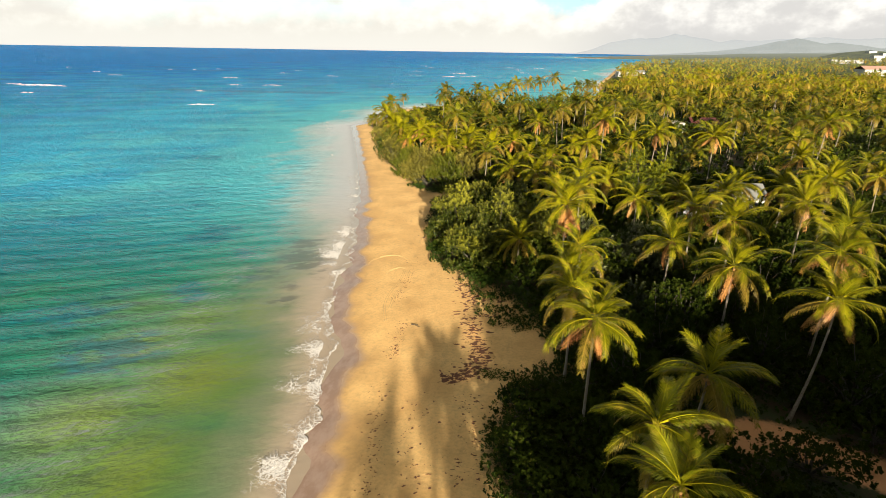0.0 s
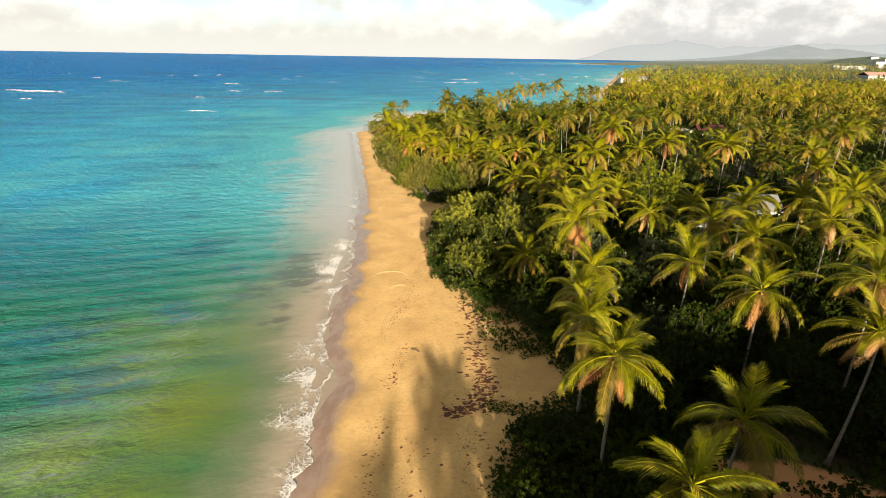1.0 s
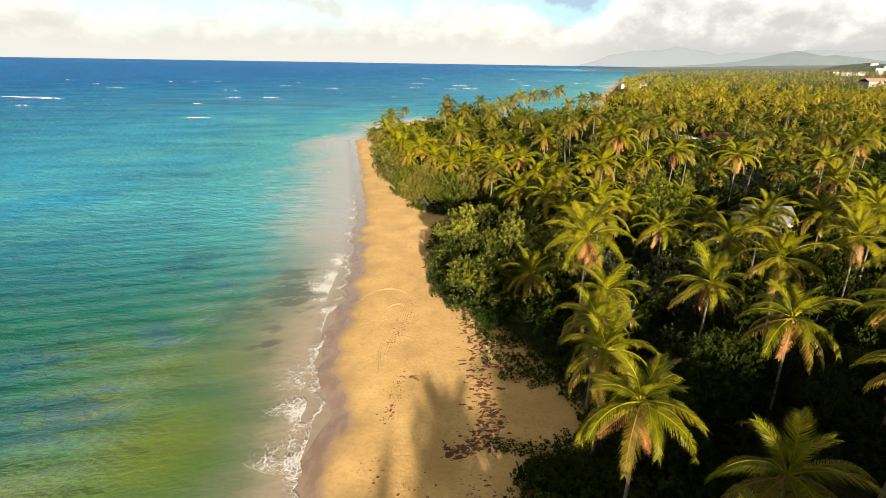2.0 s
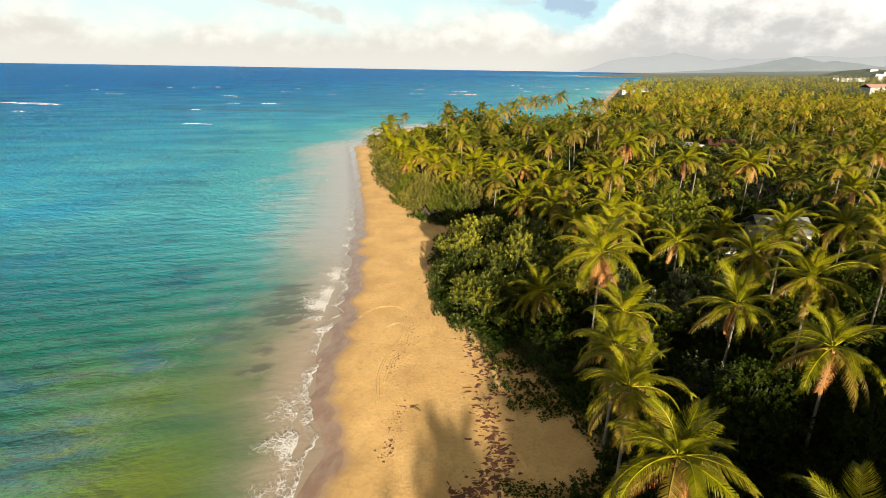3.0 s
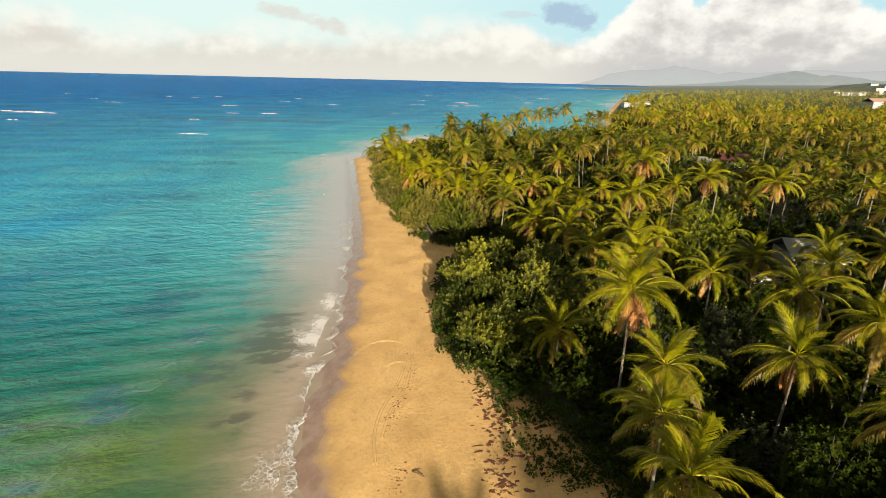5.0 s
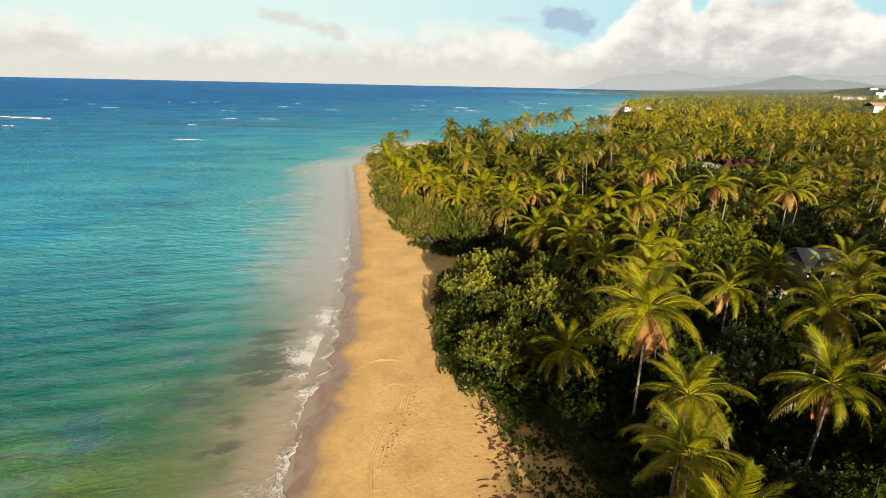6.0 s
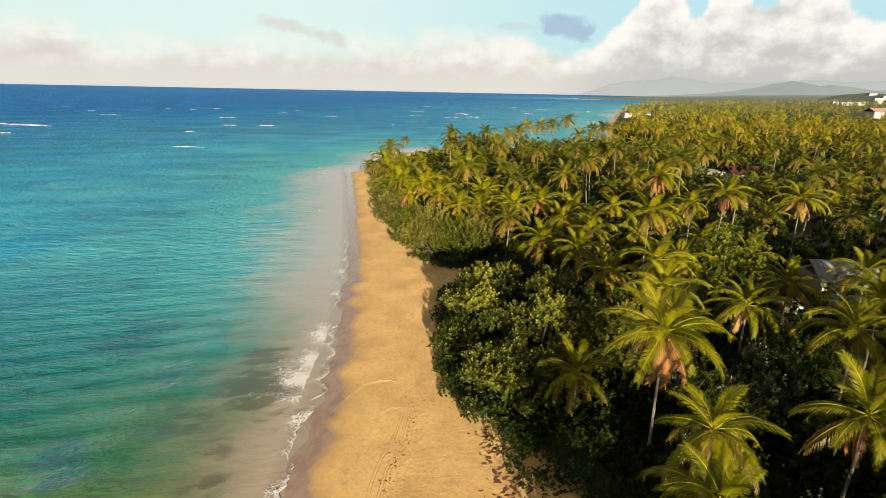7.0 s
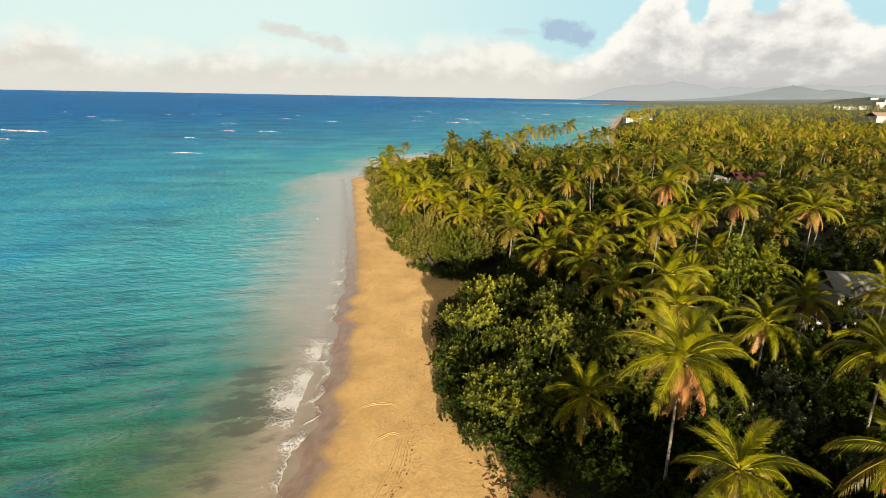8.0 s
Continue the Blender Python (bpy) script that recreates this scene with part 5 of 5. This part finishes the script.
# ---- what the sea leaves on the sand ----
def clump(rng, x, y, size, tall=0.025):
    """A flattened ragged heap of dried weed."""
    k = 9
    z = ground_at(x, y)
    stretch, turn = rng.uniform(0.22, 0.75), rng.gauss(0.25, 0.6)
    verts = [(x, y, z + tall)]
    for ring, (r, h) in enumerate(((0.55, tall * 0.8), (1.0, -0.015))):
        for i in range(k):
            a = 2 * math.pi * i / k
            q = r * size * rng.uniform(0.35, 1.35)
            u, v = q * math.cos(a), q * stretch * math.sin(a)
            verts.append((x + u * math.cos(turn) - v * math.sin(turn), y + u * math.sin(turn) + v * math.cos(turn), z + h * rng.uniform(0.6, 1.3)))
    faces = [(0, 1 + i, 1 + (i + 1) % k) for i in range(k)]
    faces += [(1 + i, 1 + k + i, 1 + k + (i + 1) % k, 1 + (i + 1) % k) for i in range(k)]
    return verts, faces


rng = random.Random(12)
pieces = []
for line, count, wander, small, big in [
        ([(1.2, 60), (2.6, 54), (2.4, 49), (2.8, 45), (3.2, 42), (2.4, 40)], 520, 0.65, 0.08, 0.62),
        ([(0.0, 39.4), (1.2, 39.2), (2.4, 41.0)], 120, 0.4, 0.12, 0.6),
        ([(-4.2, 49), (-4.5, 45), (-4.8, 42.5)], 110, 0.35, 0.06, 0.26),
        ([(-5.2, 38), (-4.8, 33), (-4.4, 29), (-4.6, 24)], 130, 0.45, 0.06, 0.20),
        ([(-2.6, 37), (-2.2, 33), (-2.6, 30), (-1.5, 27)], 70, 0.7, 0.07, 0.26),
        ([(1.8, 37), (2.2, 34), (2.4, 31), (1.2, 28)], 130, 0.7, 0.06, 0.26),
        ([(-4.6, 66), (-4.4, 61), (-5.2, 57), (-5.6, 53)], 130, 0.45, 0.05, 0.22),
        ([(-3.2, 77), (-3.6, 70), (-2.4, 64)], 80, 0.9, 0.05, 0.18),
        ([(-6.8, 80), (-6.0, 90), (-6.5, 97)], 60, 0.9, 0.05, 0.16),
        ([(-2.0, 75.5), (-2.9, 75), (-3.4, 74.6)], 60, 0.45, 0.1, 0.4),
        ([(2.0, 58), (4.6, 55.5)], 70, 0.3, 0.08, 0.4), ([(2.4, 55), (5.8, 53.6)], 70, 0.25, 0.08, 0.45), ([(3.2, 50.5), (5.6, 50.2)], 50, 0.25, 0.08, 0.4)]:
    for _ in range(count):
        k = rng.random() * (len(line) - 1)
        i = int(k)
        x = line[i][0] + (line[i + 1][0] - line[i][0]) * (k - i) + rng.gauss(0, wander)
        y = line[i][1] + (line[i + 1][1] - line[i][1]) * (k - i) + rng.gauss(0, wander)
        pieces.append(clump(rng, x, y, 0.8 * (small + (big - small) * rng.random() ** 2.6)))
tagged(new("seaweed", mesh_of("seaweed", *joined(pieces), WRACK)), "scattered dark brown dried seaweed on the sand", "seaweed", kind="stuff")


# ---- surf ----
def surf(name, line, wide, thick, label, step=0.22, seed=0, ragged=0.5, rim=1.0):
    """A sheet of foam along a line; wide: metres seaward, thick: how closed it is, rim: how white its landward edge."""
    pts = []
    for (ax, ay), (bx, by) in zip(line[:-1], line[1:]):
        k = max(1, int(math.hypot(bx - ax, by - ay) / step))
        pts += [(ax + (bx - ax) * i / k, ay + (by - ay) * i / k) for i in range(k)]
    shares = [0.0, 0.03, 0.07, 0.12, 0.2, 0.32, 0.45, 0.6, 0.8, 1.0]
    across = len(shares)
    verts, faces, thickness = [], [], []
    for i, (x, y) in enumerate(pts):
        lobes = abs(noise.noise((y * 0.28, seed, 0))) * 1.6 + 0.5 * abs(noise.noise((y * 0.9, seed, 4)))
        wob = ragged * (lobes - 0.5 + 0.1 * noise.noise((y * 2.7, seed, 6)))
        end = min(1, i / 14, (len(pts) - 1 - i) / 14)
        w = wide * (0.55 + 0.9 * abs(noise.noise((y * 0.22, seed, 9))))
        rich = 0.55 + 0.9 * noise.noise((y * 0.33, seed, 2))
        for j, s in enumerate(shares):
            px = x + wob - (1.6 * s if s < 0.1 else w * s + 0.1)
            verts.append((px, y, max(ground_at(px, y) + 0.02, SEA_Z + 0.05 + 0.08 * math.sin(math.pi * s))))
            body = thick * max(0.0, rich) * (1 - s) ** 1.1
            thickness.append(end * (0.0 if j == 0 else max(body, rim * (0.8 + 0.5 * noise.noise((y * 0.4, seed, 12))) * (1.0 if j == 1 else 0.75 if j == 2 else 0.25 if j == 3 else 0.0))))
    for i in range(len(pts) - 1):
        for j in range(across - 1):
            a = i * across + j
            faces.append((a, a + 1, a + across + 1, a + across))
    ob = new(name, mesh_of(name, verts, faces, FOAM, True, {"thick": thickness}))
    return tagged(ob, label, "sea foam", kind="stuff")


edge = [(x + 0.5, y) for x, y in COAST if 0 <= y <= 130]
surf("swash_foam", edge, 3.4, 1.05, "thin white scalloped foam line at the water's edge", seed=1, ragged=1.1)
surf("surf_foam", [(-9.2, 18), (-9.6, 27), (-10.2, 33)], 5.6, 1.1, "lacy white surf spread over the shallows", seed=2, rim=0.1)
surf("surf_foam", [(-10.0, 35), (-10.8, 42), (-12.0, 47), (-13.2, 53)], 6.0, 1.15, "lacy white surf spread over the shallows", seed=7, rim=0.1)
surf("surf_foam", [(-13.9, 62), (-14.3, 68), (-14.6, 75), (-15.2, 82)], 6.2, 1.7, "white broken surf over the shallows", seed=3, rim=0.2)
surf("surf_foam", [(-17.8, 96), (-19.6, 106), (-22, 116)], 1.8, 0.8, "white broken surf over the shallows", seed=5, rim=0.8)
surf("surf_foam", [(-29, 134), (-32, 144)], 2.0, 0.8, "small white breaker near the sand", seed=8, rim=0.8)
surf("surf_foam", [(-40, 180), (-44, 192), (-46, 206)], 3.5, 0.8, "white broken surf off the point", seed=6, rim=0.8)

# reef breakers far out
rng = random.Random(31)
pieces, thick = [], []
for x, y, length in ([(-265, 357, 34), (-262, 351, 24), (-283, 360, 16), (-250, 350, 16), (-291, 484, 18), (-127, 390, 14), (-115, 254, 14), (-230, 300, 8), (-188, 473, 16), (-150, 330, 7)]
                     + [(rng.uniform(-120, 250), rng.uniform(480, 900), rng.uniform(6, 20)) for _ in range(24)]
                     + [(rng.uniform(-520, -40), rng.uniform(280, 700), rng.uniform(4, 14)) for _ in range(16)]):
    if inland(COAST, [x], [y])[0] > -12:
        continue
    pts = [(x + length * (k / 6 - 0.5), y + rng.uniform(-1, 1) * length * 0.03, SEA_Z + 0.15 + 0.25 * math.sin(math.pi * k / 6)) for k in range(7)]
    v, f = tube(pts, [0.02, 0.12, 0.22, 0.15, 0.24, 0.12, 0.02], 6)
    pieces.append((v, f))
    thick += [0.5] * len(v)
tagged(new("reef_breakers", mesh_of("reef_breakers", *joined(pieces), FOAM, True, {"thick": thick})), "white breaking waves over the far reef", "waves", kind="stuff")


# ---- wheel tracks, vines ----
def track(line, label):
    """A shallow wheel rut: two low banks of pushed-up sand."""
    pts = []
    for (ax, ay), (bx, by) in zip(line[:-1], line[1:]):
        k = max(2, int(math.hypot(bx - ax, by - ay) / 0.25))
        pts += [(ax + (bx - ax) * i / k, ay + (by - ay) * i / k) for i in range(k)]
    pieces = []
    for side in (-0.11, 0.11):
        row = []
        for i, (x, y) in enumerate(pts):
            bx, by = pts[min(i + 1, len(pts) - 1)]
            ax, ay = pts[max(i - 1, 0)]
            d = math.hypot(bx - ax, by - ay) or 1
            px, py = x - (by - ay) / d * side, y + (bx - ax) / d * side
            row.append((px, py, ground_at(px, py) - 0.004 + 0.02 * noise.noise((x * 2, y * 2, side))))
        pieces.append(tube(row, [0.022 + 0.016 * abs(noise.noise((i * 0.3, side, 1))) for i in range(len(row))], 6))
    return tagged(new("wheel_track", mesh_of("wheel_track", *joined(pieces), SAND_RIDGE, True)), label, "wheel track", "wheel tracks on the sand")


def curve(points, count=24):
    """A smooth line through a few points."""
    out = []
    p = [points[0], *points, points[-1]]
    for i in range(1, len(p) - 2):
        for k in range(count // (len(points) - 1)):
            u = k / (count // (len(points) - 1))
            out.append(tuple(0.5 * (2 * p[i][c] + (p[i + 1][c] - p[i - 1][c]) * u + (2 * p[i - 1][c] - 5 * p[i][c] + 4 * p[i + 1][c] - p[i + 2][c]) * u * u
                                    + (3 * p[i][c] - p[i - 1][c] - 3 * p[i + 1][c] + p[i + 2][c]) * u ** 3) for c in (0, 1)))
    return out + [points[-1]]


for line in ([(-10.3, 64.6), (-9.4, 66.6), (-8.0, 67.6), (-6.4, 67.5), (-5.3, 66.2)], [(-7.4, 61.4), (-7.0, 62.6), (-6.0, 63.4), (-5.2, 63.0)],
             [(-5.3, 62.6), (-5.6, 59.5), (-6.3, 56.4), (-6.6, 53.0), (-6.0, 49.0)], [(-4.7, 62.0), (-4.9, 59.0), (-5.7, 55.6), (-6.0, 52.0)]):
    track(curve(line), "curved wheel rut pressed into the golden sand")

rng = random.Random(51)
pieces = []
for x, y, heading, length in [(6.2, 38.8, 170, 3.2), (6.0, 39.8, 160, 3.4), (6.4, 37.8, 185, 2.0), (9.4, 49.6, 175, 4.2), (9.4, 48.9, 185, 4.4), (9.0, 50.4, 178, 3.6), (9.6, 48.2, 190, 3.6)]:
    a, p = radians(heading), Vector((x, y, 0))
    row = []
    for i in range(12):
        row.append((p.x, p.y, ground_at(p.x, p.y) + 0.03))
        a += rng.uniform(-0.22, 0.22)
        p += Vector((math.cos(a), math.sin(a), 0)) * length / 12
    pieces.append((row, length))
leaves_v, leaves_f = [], []
for row, length in pieces:
    for x, y, z in row:
        for _ in range(16):
            c = Vector((x + rng.gauss(0, 0.2), y + rng.gauss(0, 0.3), z + rng.uniform(0.0, 0.12)))
            h, s_ = rng.uniform(0, 6.3), rng.uniform(0.05, 0.10)
            u, v = Vector((math.cos(h), math.sin(h), rng.uniform(-0.2, 0.3))) * s_, Vector((-math.sin(h), math.cos(h), rng.uniform(-0.2, 0.3))) * s_ * 0.8
            b = len(leaves_v)
            leaves_v += [c - u, c + v, c + u, c - v]
            leaves_f.append((b, b + 1, b + 2, b + 3))
tagged(new("beach_vine", mesh_of("beach_vine", leaves_v, leaves_f, VINE)), "green beach vine runners creeping over the sand", "vine", kind="stuff")


def driftwood(x, y, heading, length):
    """A bleached forked branch lying on the sand."""
    root = tagged(new("driftwood_branch"), "dark forked driftwood branch lying on the golden sand", "driftwood")
    root.matrix_basis = Matrix.Translation((x, y, ground_at(x, y) + 0.03)) @ pose(0, 0, 0, 0, 0, heading)
    part("stem", mesh_of("stem", *tube([(-length * 0.5, 0, 0.0), (-length * 0.1, 0.05, 0.06), (length * 0.2, -0.02, 0.05), (length * 0.5, 0.06, 0.0)], [0.035, 0.03, 0.024, 0.01], 7), WOOD), root)
    part("fork", mesh_of("fork", *tube([(-length * 0.1, 0.05, 0.06), (length * 0.1, 0.16, 0.10), (length * 0.22, 0.24, 0.06)], [0.02, 0.014, 0.006], 6), WOOD), root)
    return root


driftwood(-3.0, 48.3, -32, 1.0)
